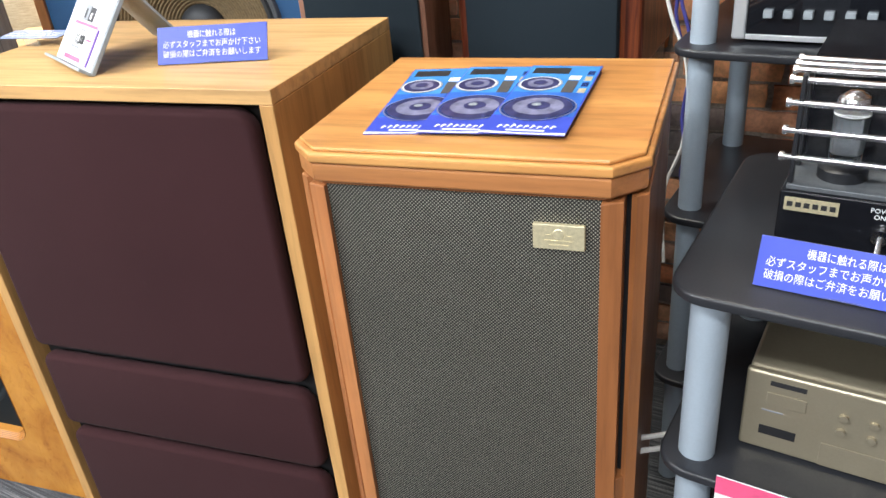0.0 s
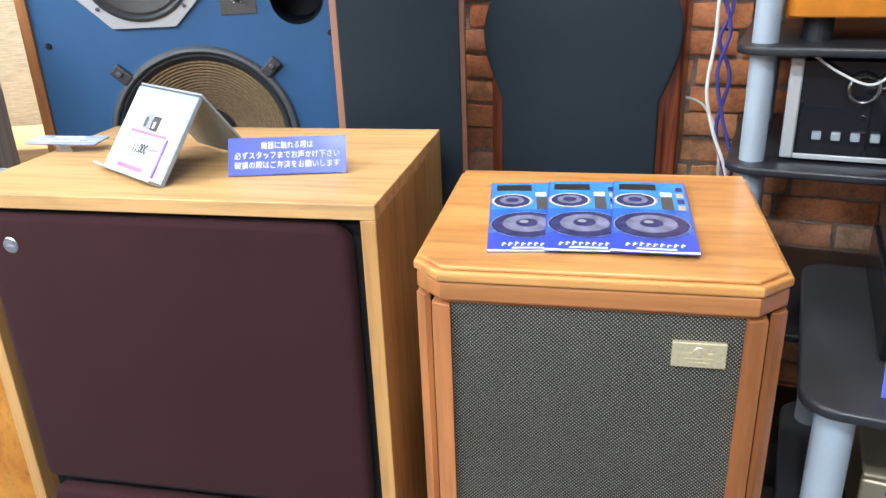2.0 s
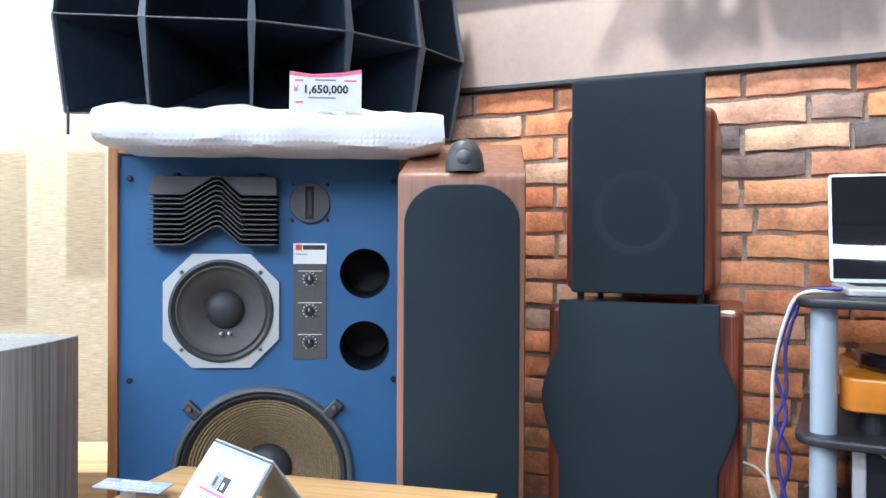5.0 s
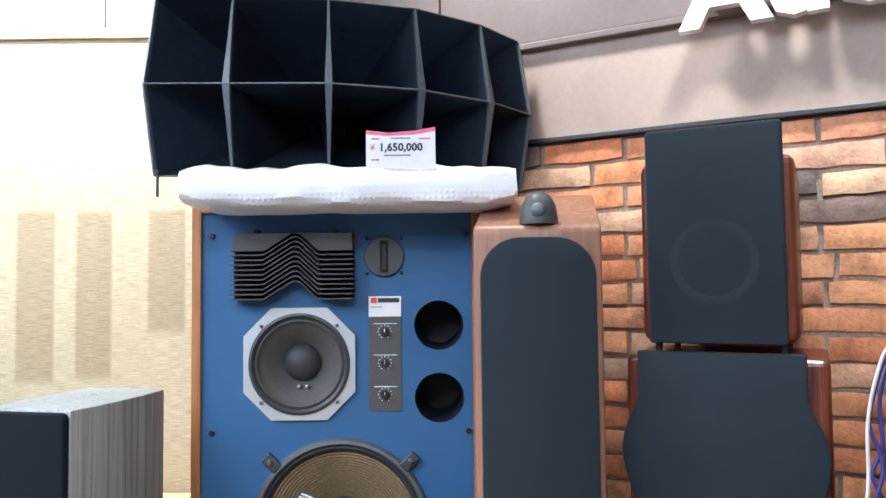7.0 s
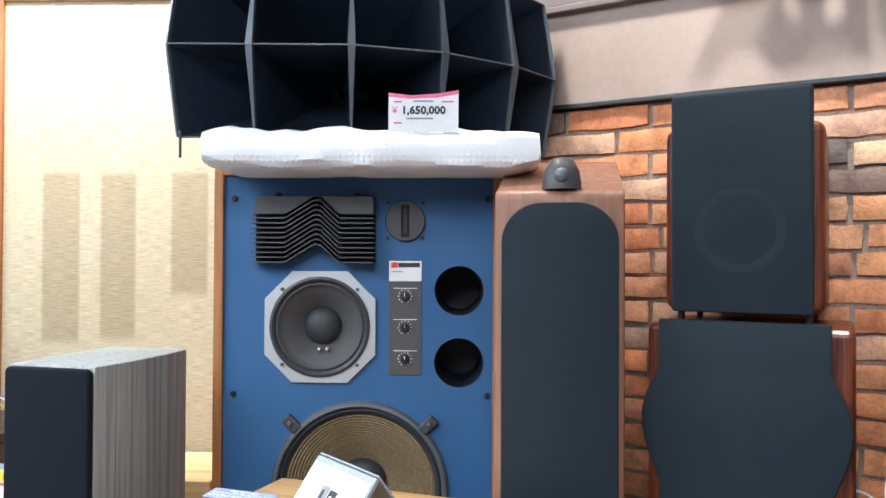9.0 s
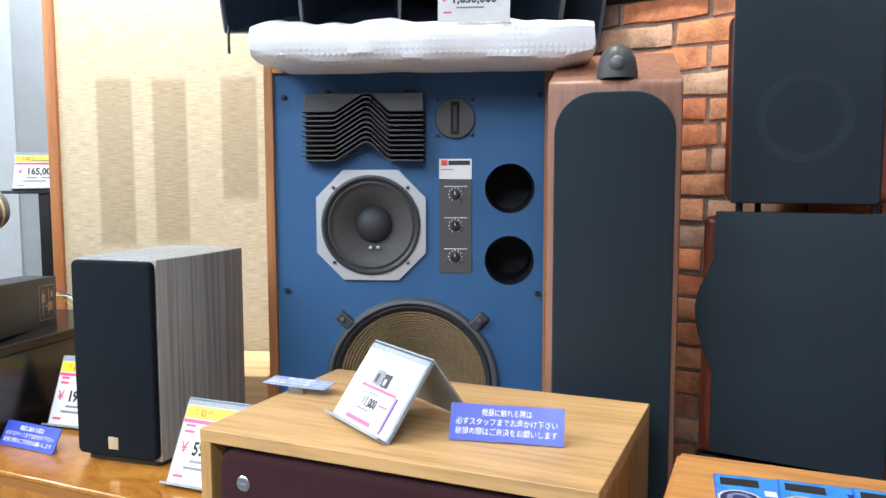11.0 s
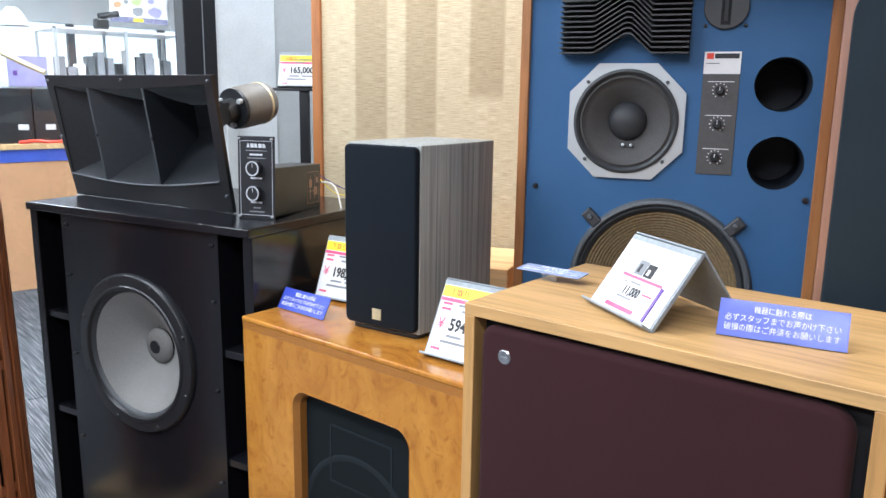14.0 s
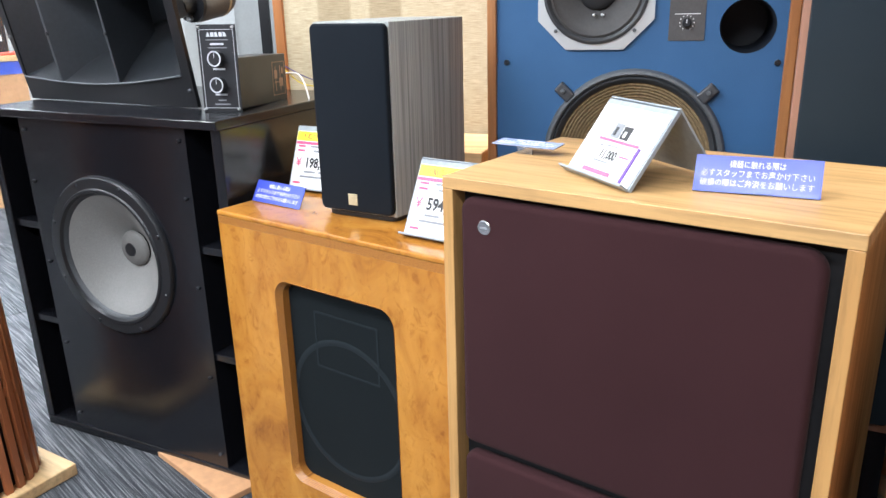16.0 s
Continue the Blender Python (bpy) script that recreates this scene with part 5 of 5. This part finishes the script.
for vx in (0.190, 0.425):
    van = bmesh.new()
    tip = HW / 2 + (vx - HW / 2) * 0.35
    pts = [(vx, -0.002, 0.052), (tip, 0.20, 0.150), (tip, 0.20, 0.24), (vx, -0.002, HH - 0.034)]
    a = [van.verts.new((x - 0.004, y, z)) for x, y, z in pts]
    b = [van.verts.new((x + 0.004, y, z)) for x, y, z in pts]
    van.faces.new(a), van.faces.new(b[::-1])
    for k in range(4):
        van.faces.new((a[k], a[(k + 1) % 4], b[(k + 1) % 4], b[k]))
    bmesh.ops.recalc_face_normals(van, faces=van.faces[:])
    part("vane", van, HORN_LIT, sect)
    part("pin", lathe([(0.006, 0.0), (0.005, -0.004), (0, -0.005)], 12, None, vx, 0.185), BLACK_PLASTIC, sect)
part("lip", cord([(x, -0.004, z) for x, z in inner[:13]], 0.0028), BASKET, sect, "worn lower lip", smooth=True)
part("throat", rod(bmesh.new(), (HW / 2, 0.33, HC), (HW / 2, 0.39, HC + 0.005), 0.036, 24), BLACK_PLASTIC, sect)
for sx, sz in ((0.014, HH - 0.014), (HW / 2, HH - 0.012), (HW - 0.014, HH - 0.014), (HW - 0.012, 0.045), (0.022, HH / 2)):
    screw(sect, sx, sz, 0.0, 0.0045, BASKET)
drv = part("compression_driver", lathe([(0.03, 0.385), (0.060, 0.388), (0.066, 0.395), (0.067, 0.41), (0.067, 0.50), (0.060, 0.520), (0.03, 0.528), (0, 0.528)], 40, None, HW / 2, HC + 0.006), DRIVER_GREY, sect, "grey-brown compression driver", smooth=True)
part("flange_plate", lathe([(0.03, 0.376), (0.063, 0.376), (0.063, 0.388), (0.03, 0.388)], 40, None, HW / 2, HC + 0.006), BLACK_PLASTIC, drv)
part("band", lathe([(0.0675, 0.485), (0.0685, 0.487), (0.0685, 0.492), (0.0675, 0.494)], 40, None, HW / 2, HC + 0.006), GOLD, drv)
for k in range(3):
    a = radians(30 + 120 * k)
    part("bolt", rod(bmesh.new(), (HW / 2 + 0.05 * math.cos(a), 0.362, HC + 0.006 + 0.05 * math.sin(a)), (HW / 2 + 0.05 * math.cos(a), 0.378, HC + 0.006 + 0.05 * math.sin(a)), 0.008, 10), ALU, drv)

# ---- crossover box with two knobs ----
xm = pose(-1.838, 0.966, KH + 0.001, -2, 0, 33) @ Matrix.Diagonal((1.03, 1.10, 1.07, 1))
xo = thing("crossover_box", xm, "black crossover box with two level knobs", "crossover")
part("case", box(0.006, 0.092, 0.003, 0.250, 0.004, 0.118, 0.002), RING_BLACK, xo)
face = part("front_plate", box(0, 0.098, 0, 0.003, -0.001, 0.190, 0.001), BLACK_PLASTIC, xo)
bm = bmesh.new()
for x0, x1, z0, z1 in ((0.006, 0.092, 0.1785, 0.1795), (0.006, 0.092, 0.008, 0.009), (0.006, 0.007, 0.009, 0.1785), (0.091, 0.092, 0.009, 0.1785)):
    bx(bm, x0, x1, -0.0006, 0, z0, z1)
part("line_frame", bm, PALE_INK, face)
for x0, x1, z, h in ((0.022, 0.078, 0.156, 0.002), (0.032, 0.066, 0.146, 0.004), (0.026, 0.074, 0.139, 0.002), (0.034, 0.064, 0.092, 0.004), (0.034, 0.064, 0.036, 0.004), (0.040, 0.06, 0.024, 0.003), (0.03, 0.07, 0.015, 0.003)):
    part("print_bar", box(x0, x1, -0.0006, 0, z, z + h), PALE_INK if h > 0.003 else GREY_INK, face)
for k in range(5):
    x0 = 0.024 + k * 0.0106
    part("maker_block", prism([(x0, 0.164), (x0 + 0.0085, 0.164), (x0 + (0.0055 if k % 2 == 0 else 0.0085), 0.173), (x0 + (0.0030 if k == 0 else 0.0), 0.173)], -0.0006, 0), PALE_INK, face)
for kz in (0.117, 0.060):
    kn = part("knob", lathe([(0.017, -0.001), (0.0165, -0.016), (0.015, -0.018), (0.0, -0.018)], 32, None, 0.049, kz), BLACK_PLASTIC, face, smooth=True)
    part("knob_ring", lathe([(0.0170, -0.0178), (0.0170, -0.0192), (0.0142, -0.0192), (0.0142, -0.0178)], 32, None, 0.049, kz), PALE_INK, kn)
    part("pointer", box(0.0484, 0.0496, -0.0186, -0.0178, kz + 0.002, kz + 0.013), PALE_INK, kn)
for sx in (0.006, 0.092):
    for sz in (0.006, 0.184):
        screw(face, sx, sz, 0.0, 0.003, ALU)
dg = part("wiring_diagram", bmesh.new(), COPPER_INK, xo, "printed wiring diagram")
bm = bmesh.new()
for y0, y1, z0, z1 in ((0.175, 0.240, 0.020, 0.021), (0.175, 0.240, 0.099, 0.100), (0.175, 0.176, 0.02, 0.10), (0.239, 0.240, 0.02, 0.10), (0.185, 0.2, 0.06, 0.08), (0.21, 0.23, 0.04, 0.06), (0.185, 0.23, 0.05, 0.052), (0.19, 0.192, 0.03, 0.09), (0.215, 0.217, 0.03, 0.09), (0.225, 0.232, 0.07, 0.085)):
    bx(bm, 0.092, 0.0926, y0, y1, z0, z1)
bm.to_mesh(dg.data)
bm.free()
e = xm @ Vector((0.085, 0.255, 0.07))
for mat, pts, nm in ((CABLE_WHITE, ((0, 0, 0), (0.05, 0.02, -0.01), (0.09, 0.02, -0.10), (0.10, 0.03, -0.25), (0.10, 0.05, -0.45)), "white speaker cable"), (YELLOW, ((0, 0, 0.01), (0.04, 0.03, -0.03), (0.02, 0.12, -0.046), (-0.05, 0.2, -0.046)), "thin yellow wire"), (CABLE_BLUE, ((0, 0, 0.02), (0.03, 0.04, -0.01), (0.0, 0.14, -0.046), (-0.06, 0.18, -0.046)), "thin blue wire")):
    cb = part("cable", cord([e + Vector(p) for p in pts], 0.0024 if mat is CABLE_WHITE else 0.0013), mat, None, nm + " behind the crossover box", smooth=True)
    tagged(cb, category="cable")

# pine box behind the small speaker
pb = part("pine_box", box(-0.10, 0.12, -0.30, -0.02, 0.0, 0.835, 0.004), PINE, None, "pale wooden box against the papered panel", PANEL)
tagged(pb, category="box")

# shelf with a price card behind the panel's edge
sm2 = pose(-2.615, 1.490, 0, 0, 0, 50)
sh = thing("wall_shelf", sm2, "thin dark metal shelf stand", "shelf")
part("shelf_board", box(-0.02, 0.30, -0.01, 0.22, 1.292, 1.302, 0.002), DARK_SHELF, sh)
part("leg", box(0.10, 0.135, 0.0, 0.03, 0.0, 1.292, 0.002), BLACK_PLASTIC, sh)
part("leg", box(0.27, 0.295, 0.19, 0.215, 0.0, 1.292, 0.002), BLACK_PLASTIC, sh)
price_stand(pose(-2.600, 1.508, 1.304, 0, 0, 50), "165,000", "yellow-headed price stand on a dark shelf", 0.15, 0.135, tilt=22)

# ---- slatted cedar column on a wooden base ----
cm = pose(-2.220, 0.386, 0, 0, 0, 15)
colm = thing("slatted_column", cm, "red cedar slatted column speaker on a pale base", "loudspeaker")
part("base", box(-0.17, 0.17, -0.17, 0.17, 0.0, 0.035, 0.004), PINE, colm, "pale wooden base")
part("core", upright([(0.12, 0.035), (0.10, 1.30)], 24), HOLE, colm)
for k in range(26):
    a = 2 * math.pi * k / 26
    ca, sa = math.cos(a), math.sin(a)
    s = bmesh.new()
    lo, hi = Vector((0.135 * ca, 0.135 * sa, 0.035)), Vector((0.112 * ca, 0.112 * sa, 1.31))
    t = Vector((-sa, ca, 0)) * 0.0095
    n = Vector((ca, sa, 0)) * 0.012
    lov, hiv = [s.verts.new(lo + q) for q in (t, t + n, n - t, -t)], [s.verts.new(hi + q) for q in (t, t + n, n - t, -t)]
    s.faces.new(lov), s.faces.new(hiv[::-1])
    for i in range(4):
        s.faces.new((lov[i], lov[(i + 1) % 4], hiv[(i + 1) % 4], hiv[i]))
    bmesh.ops.recalc_face_normals(s, faces=s.faces[:])
    part("slat", s, SLAT_WOOD, colm)
for hz in (0.30, 0.62, 0.94):
    part("hoop", upright([(0.132 - 0.018 * hz, hz - 0.012), (0.1435 - 0.018 * hz, hz - 0.012), (0.1435 - 0.018 * hz, hz + 0.012), (0.132 - 0.018 * hz, hz + 0.012)], 26), SLAT_WOOD, colm)
part("cap", upright([(0.125, 1.31), (0.128, 1.32), (0.12, 1.345), (0, 1.345)], 26), SLAT_WOOD, colm, smooth=True)


# ---- equipment racks ----
def shelf_board(parent, x0, x1, y0, y1, z, mat=DARK_SHELF):
    return part("shelf", prism(rr(x0, x1, y0, y1, 0.045, 6), z - 0.014, z, 0.004, "xy", 3), mat, parent, smooth=True)


def rack_post(parent, x, y, z0, z1, r=0.026):
    return part("post", upright([(0, z0), (r, z0), (r, z1), (0, z1)], 28, x, y), POST, parent, "silver-grey round post", smooth=True)


tall = thing("equipment_rack", pose(0.041, 1.497, 0, 0, 0, -3), "tall black equipment rack with silver posts", "rack", "equipment racks")
levels = (0.28, 0.62, 0.902, 1.088, 1.300)
for k, z in enumerate(levels):
    shelf_board(tall, 0.0, 0.66, 0.0, 0.42, z)
for z0, z1 in zip((0.0,) + levels[:-1], [z - 0.014 for z in levels]):
    for px, py in ((0.040, 0.052), (0.605, 0.052), (0.040, 0.365), (0.605, 0.365)):
        rack_post(tall, px, py, z0, z1, 0.0195)
lowr = thing("equipment_rack", pose(0.153, 1.050, 0, 0, 0, -3), "low black equipment rack with silver posts", "rack", "equipment racks")
for z in (0.20, 0.502, 0.757):
    shelf_board(lowr, 0.0, 0.62, 0.0, 0.44, z)
for z0, z1 in ((0.0, 0.186), (0.20, 0.488), (0.502, 0.743)):
    for px, py in ((0.044, 0.046), (0.57, 0.046), (0.044, 0.385), (0.57, 0.385)):
        rack_post(lowr, px, py, z0, z1, 0.0225)
part("price_flap", box(0.080, 0.185, -0.004, -0.002, 0.434, 0.516), WHITE, lowr, "white card with a red band hanging at the shelf edge")
part("red_band", box(0.080, 0.185, -0.005, -0.004, 0.490, 0.516), PINK, lowr)

# champagne disc player
vm = pose(0.246, 1.122, 0.502, 0, 0, -3) @ Matrix.Diagonal((1, 1, 0.96, 1))
cd = thing("disc_player", vm, "champagne metal disc player on the low rack", "disc player")
part("case", box(0.0, 0.435, 0.012, 0.33, 0.008, 0.128, 0.004), CHAMPAGNE, cd)
fp = part("front_panel", box(-0.002, 0.437, 0.0, 0.012, 0.004, 0.126, 0.004, 3), CHAMPAGNE, cd)
part("logo_bar", box(0.026, 0.066, -0.0006, 0.0, 0.109, 0.116), INK, fp)
part("display", box(0.024, 0.068, -0.0012, 0.0, 0.079, 0.098, 0.0005), CHAMPAGNE, fp)
part("slot", box(0.020, 0.062, -0.0005, 0.0, 0.030, 0.044), HOLE, fp)
part("slot", box(0.165, 0.26, -0.0005, 0.0, 0.042, 0.054), HOLE, fp)
part("tray_door", box(0.090, 0.30, -0.0012, 0.0, 0.006, 0.042, 0.0006), CHAMPAGNE, fp)
part("print_bar", box(0.020, 0.045, -0.0005, 0.0, 0.068, 0.070), GREY_INK, fp)
for bx0, bz in ((0.108, 0.088), (0.140, 0.088), (0.108, 0.066), (0.140, 0.066), (0.185, 0.092), (0.215, 0.092)):
    part("button", lathe([(0.0055, 0), (0.005, -0.004), (0, -0.0045)], 16, None, bx0, bz), CHAMPAGNE, fp, smooth=True)
for fx in (0.04, 0.39):
    for fy in (0.05, 0.28):
        part("foot", upright([(0, 0), (0.02, 0), (0.02, 0.008), (0, 0.008)], 16, fx, fy), BLACK_PLASTIC, cd)

# valve amplifier under a cage of chrome rods
am = pose(0.248, 1.178, 0.757, 0, 0, -3)
amp = thing("valve_amplifier", am, "black valve amplifier under chrome guard rods", "amplifier")
part("chassis", box(0, 0.40, 0, 0.29, 0.004, 0.078, 0.002), BLACK, amp)
part("top_deck", box(0.005, 0.395, 0.004, 0.086, 0.078, 0.084, 0.001), BASKET, amp, "brushed dark metal deck")
part("transformer_cover", box(0.005, 0.395, 0.088, 0.285, 0.078, 0.204, 0.002), BLACK, amp)
npl = part("name_plate", box(0.006, 0.062, -0.0010, 0, 0.055, 0.071), GOLD, amp, "gold maker's plate with plain dark bars")
for k in range(6):
    part("name_bar", box(0.009 + k * 0.0088, 0.0150 + k * 0.0088, -0.0014, -0.001, 0.060, 0.066), INK, npl)
lettering("switch_words", "POWER\n  ON", 0.0075, WHITE_INK, amp, at(0.092, -0.0006, 0.066))
tog = bmesh.new()
rod(tog, (0.106, 0, 0.040), (0.106, -0.008, 0.040), 0.009, 16)
rod(tog, (0.106, -0.008, 0.040), (0.106, -0.024, 0.022), 0.0035, 12, 0.0045)
part("toggle_switch", tog, CHROME, amp, "chrome toggle switch", smooth=True)
for sx in (0.008, 0.392):
    for sy in (0.010, 0.064):
        part("guard_post", box(sx - 0.0025, sx + 0.0025, sy - 0.003, sy + 0.009, 0.084, 0.207, 0.001), BLACK_PLASTIC, amp)
for ry, rz in ((0.010, 0.114), (0.010, 0.145), (0.010, 0.176), (0.014, 0.200), (0.030, 0.206), (0.046, 0.208), (0.064, 0.209)):
    bar = rod(bmesh.new(), (-0.004, ry, rz), (0.404, ry, rz), 0.0036, 12)
    rod(bar, (-0.007, ry, rz), (-0.002, ry, rz), 0.0055, 12)
    part("guard_rod", bar, CHROME, amp, smooth=True)
for vx in (0.056, 0.180, 0.304):
    vb = part("valve_base", upright([(0.026, 0.084), (0.026, 0.096), (0.02, 0.100), (0, 0.100)], 24, vx, 0.046), BLACK_PLASTIC, amp, smooth=True)
    part("glass_bulb", upright([(0.017, 0.100), (0.018, 0.14), (0.019, 0.165), (0.016, 0.178), (0.006, 0.184), (0, 0.185)], 24, vx, 0.046), GLASS, vb, smooth=True).visible_shadow = False
    part("anode", box(vx - 0.012, vx + 0.012, 0.038, 0.054, 0.112, 0.155, 0.002), BASKET, vb)
    part("mica", upright([(0.0165, 0.157), (0.0165, 0.159), (0, 0.159)], 16, vx, 0.046), WHITE, vb)
    part("getter", upright([(0.0185, 0.168), (0.0155, 0.177), (0.006, 0.183), (0, 0.184)], 20, vx, 0.046), CHROME, vb, "silver getter top", smooth=True)
warning_sign(pose(0.240, 1.090, 0.759, -24, 0, -4), "blue notice with white writing before the valve amplifier")

# black-glass integrated amplifier
gm = pose(0.124, 1.545, 0.902, 0, 0, -3)
ga = thing("glass_amplifier", gm, "black-fronted amplifier with silver cheeks on the tall rack", "amplifier")
part("case", box(0.004, 0.436, 0.022, 0.34, 0.010, 0.160, 0.003), BLACK, ga)
part("cheek", box(0, 0.020, 0, 0.022, 0.006, 0.164, 0.003), ALU, ga, "silver front cheek")
part("cheek", box(0.42, 0.44, 0, 0.022, 0.006, 0.164, 0.003), ALU, ga, "silver front cheek")
gf = part("front_glass", box(0.020, 0.42, 0.004, 0.022, 0.014, 0.160, 0.001), SCREEN, ga, "black glass front")
part("lower_trim", box(0.020, 0.42, 0.002, 0.022, 0.006, 0.014, 0.001), ALU, ga)
for k in range(7):
    part("knob", box(0.0435 + 0.027 * k, 0.0565 + 0.027 * k, -0.008, 0.004, 0.040, 0.052, 0.0015), GREY_HOLDER, gf, "small grey lever knob")
for fx in (0.04, 0.40):
    for fy in (0.04, 0.30):
        part("foot", upright([(0, 0), (0.02, 0), (0.02, 0.0105), (0, 0.0105)], 16, fx, fy), BLACK_PLASTIC, ga)
part("loose_lead", cord([(0.03, -0.012, 0.17), (0.07, -0.02, 0.145), (0.115, -0.018, 0.13), (0.15, -0.016, 0.16)], 0.002), CABLE_WHITE, ga, smooth=True)
part("lead_ring", lathe([(0.020, -0.016), (0.0225, -0.014), (0.020, -0.012), (0.0175, -0.014)], 28, None, 0.105, 0.122), CHROME, ga, smooth=True)

# orange turntable
um = pose(0.105, 1.535, 1.088, 0, 0, -3) @ Matrix.Diagonal((1, 1, 1.25, 1))
tt = thing("turntable", um, "orange lacquered turntable on the tall rack", "turntable")
part("plinth_slab", prism(rr(0.0, 0.44, 0.0, 0.32, 0.03, 6), 0.030, 0.072, 0.004, "xy", 3), ORANGE_DECK, tt, smooth=True)
for fx, fy in ((0.05, 0.05), (0.39, 0.05), (0.22, 0.28)):
    part("foot", upright([(0, 0), (0.022, 0), (0.022, 0.030), (0, 0.030)], 20, fx, fy), BLACK_PLASTIC, tt)
pt = part("platter", upright([(0, 0.072), (0.145, 0.072), (0.150, 0.078), (0.150, 0.092), (0.146, 0.096), (0, 0.096)], 64, 0.175, 0.16), BLACK, tt, "black platter", smooth=True)
part("record_weight", upright([(0.03, 0.096), (0.028, 0.104), (0.012, 0.108), (0.010, 0.124), (0.006, 0.128), (0, 0.128)], 24, 0.120, 0.12), ALU, pt, "silver spindle weight", smooth=True)

# laptop
lm = pose(0.118, 1.575, 1.301, 0, 0, 4)
lap = thing("laptop", lm, "open silver laptop with a dark screen on the rack", "laptop")
deck = part("base", prism(rr(0, 0.325, 0, 0.225, 0.012, 5), 0.0, 0.012, 0.003, "xy"), ALU, lap)
part("keyboard", box(0.025, 0.30, 0.10, 0.205, 0.012, 0.0135), BLACK_PLASTIC, deck)
lid = Matrix.Translation((0, 0.225, 0.012)) @ Matrix.Rotation(radians(-14), 4, "X")
ld = part("lid", prism(rr(0, 0.325, 0.0, 0.212, 0.010, 5), 0.0, 0.007, 0.002), ALU, lap, "", lid, True)
part("display", box(0.006, 0.319, -0.0012, 0.0, 0.008, 0.206), SCREEN, ld, "dark glossy display")

# cables falling beside the rack
c1 = part("cable", cord([(0.112, 1.60, 1.312), (0.060, 1.62, 1.306), (0.036, 1.62, 1.268), (0.020, 1.62, 1.215), (0.012, 1.62, 1.166), (0.030, 1.62, 1.099), (0.016, 1.62, 1.03), (0.030, 1.62, 0.954), (0.055, 1.62, 0.86), (0.046, 1.62, 0.75), (0.062, 1.62, 0.66), (0.058, 1.62, 0.59)], 0.0032), CABLE_BLUE, None, "violet-blue cable hanging beside the tall rack", smooth=True)
c2 = part("cable", cord([(0.110, 1.605, 1.310), (0.062, 1.63, 1.303), (0.042, 1.63, 1.262), (0.028, 1.63, 1.20), (0.030, 1.63, 1.13), (0.014, 1.63, 1.08), (0.036, 1.63, 1.02), (0.022, 1.63, 0.93), (0.045, 1.63, 0.84), (0.060, 1.63, 0.72), (0.048, 1.63, 0.64), (0.066, 1.63, 0.57)], 0.0032), CABLE_BLUE, None, "violet-blue cable hanging beside the tall rack", smooth=True)
c3 = part("cable", cord([(0.110, 1.61, 1.308), (0.050, 1.615, 1.300), (0.026, 1.61, 1.25), (0.010, 1.61, 1.17), (0.008, 1.61, 1.08), (0.002, 1.61, 1.0), (0.018, 1.61, 0.93), (0.05, 1.61, 0.84), (0.055, 1.60, 0.72), (0.03, 1.58, 0.62), (0.045, 1.55, 0.50)], 0.003), CABLE_WHITE, None, "white cable hanging beside the tall rack", smooth=True)
c4 = part("cable", cord([(-0.10, 1.93, 0.93), (-0.02, 1.90, 0.92), (0.02, 1.84, 0.86), (0.03, 1.80, 0.76), (0.035, 1.80, 0.4), (0.04, 1.82, 0.0)], 0.003), CABLE_WHITE, None, "white cable looping from behind the speakers", smooth=True)
for c in (c1, c2, c3, c4):
    tagged(c, category="cable")
for z in (0.44, 0.415):
    pl = part("cable", cord([(0.06, 1.12, z), (0.10, 1.14, z + 0.002), (0.155, 1.18, z)], 0.004), CABLE_WHITE, None, "white plug lead behind the cherry speaker", smooth=True)
    tagged(pl, category="cable")


# ---- bricks, one by one ----
PITCH, LONG = 0.0580, 0.2085
def brick_mesh(k, w):
    rng = random.Random(40 + k)
    bm = box(0, w, 0, 0.06, 0, PITCH - 0.0105)
    bmesh.ops.subdivide_edges(bm, edges=[e for e in bm.edges if abs(e.verts[0].co.x - e.verts[1].co.x) > 0.01], cuts=4, use_grid_fill=True)
    bmesh.ops.subdivide_edges(bm, edges=[e for e in bm.edges if abs(e.verts[0].co.z - e.verts[1].co.z) > 0.02], cuts=1, use_grid_fill=True)
    for vv in bm.verts:
        if vv.co.y < 0.01:
            rim = vv.co.x < 0.002 or vv.co.x > w - 0.002 or vv.co.z < 0.002 or vv.co.z > PITCH - 0.0125
            vv.co.y += rng.uniform(0.003, 0.006) if rim else rng.uniform(-0.0012, 0.001)
            vv.co.x += rng.uniform(-0.0022, 0.0022)
            vv.co.z += rng.uniform(-0.0028, 0.0028)
    me = bpy.data.meshes.new("brick")
    bm.to_mesh(me)
    bm.free()
    me.materials.append(BRICK)
    me.shade_smooth()
    me.set_sharp_from_angle(angle=radians(55))
    return me
full = [brick_mesh(k, LONG - 0.011) for k in range(10)]
half = [brick_mesh(20 + k, LONG / 2 - 0.011) for k in range(5)]
rng = random.Random(7)
course = 0
z = 1.7035
while z > 0.0:
    x = (-1.180 if course % 2 else -1.094) + rng.uniform(-0.006, 0.006)
    while x < 0.82:
        short = rng.random() < 0.05
        ob = new("brick", rng.choice(half if short else full))
        ob.parent = wall_n
        ob.matrix_basis = pose(x, WALL_Y + rng.uniform(-0.004, 0.004), z + rng.uniform(-0.0015, 0.0015), 0, rng.uniform(-0.25, 0.25), 0)
        x += LONG / 2 if short else LONG
    z -= PITCH
    course += 1
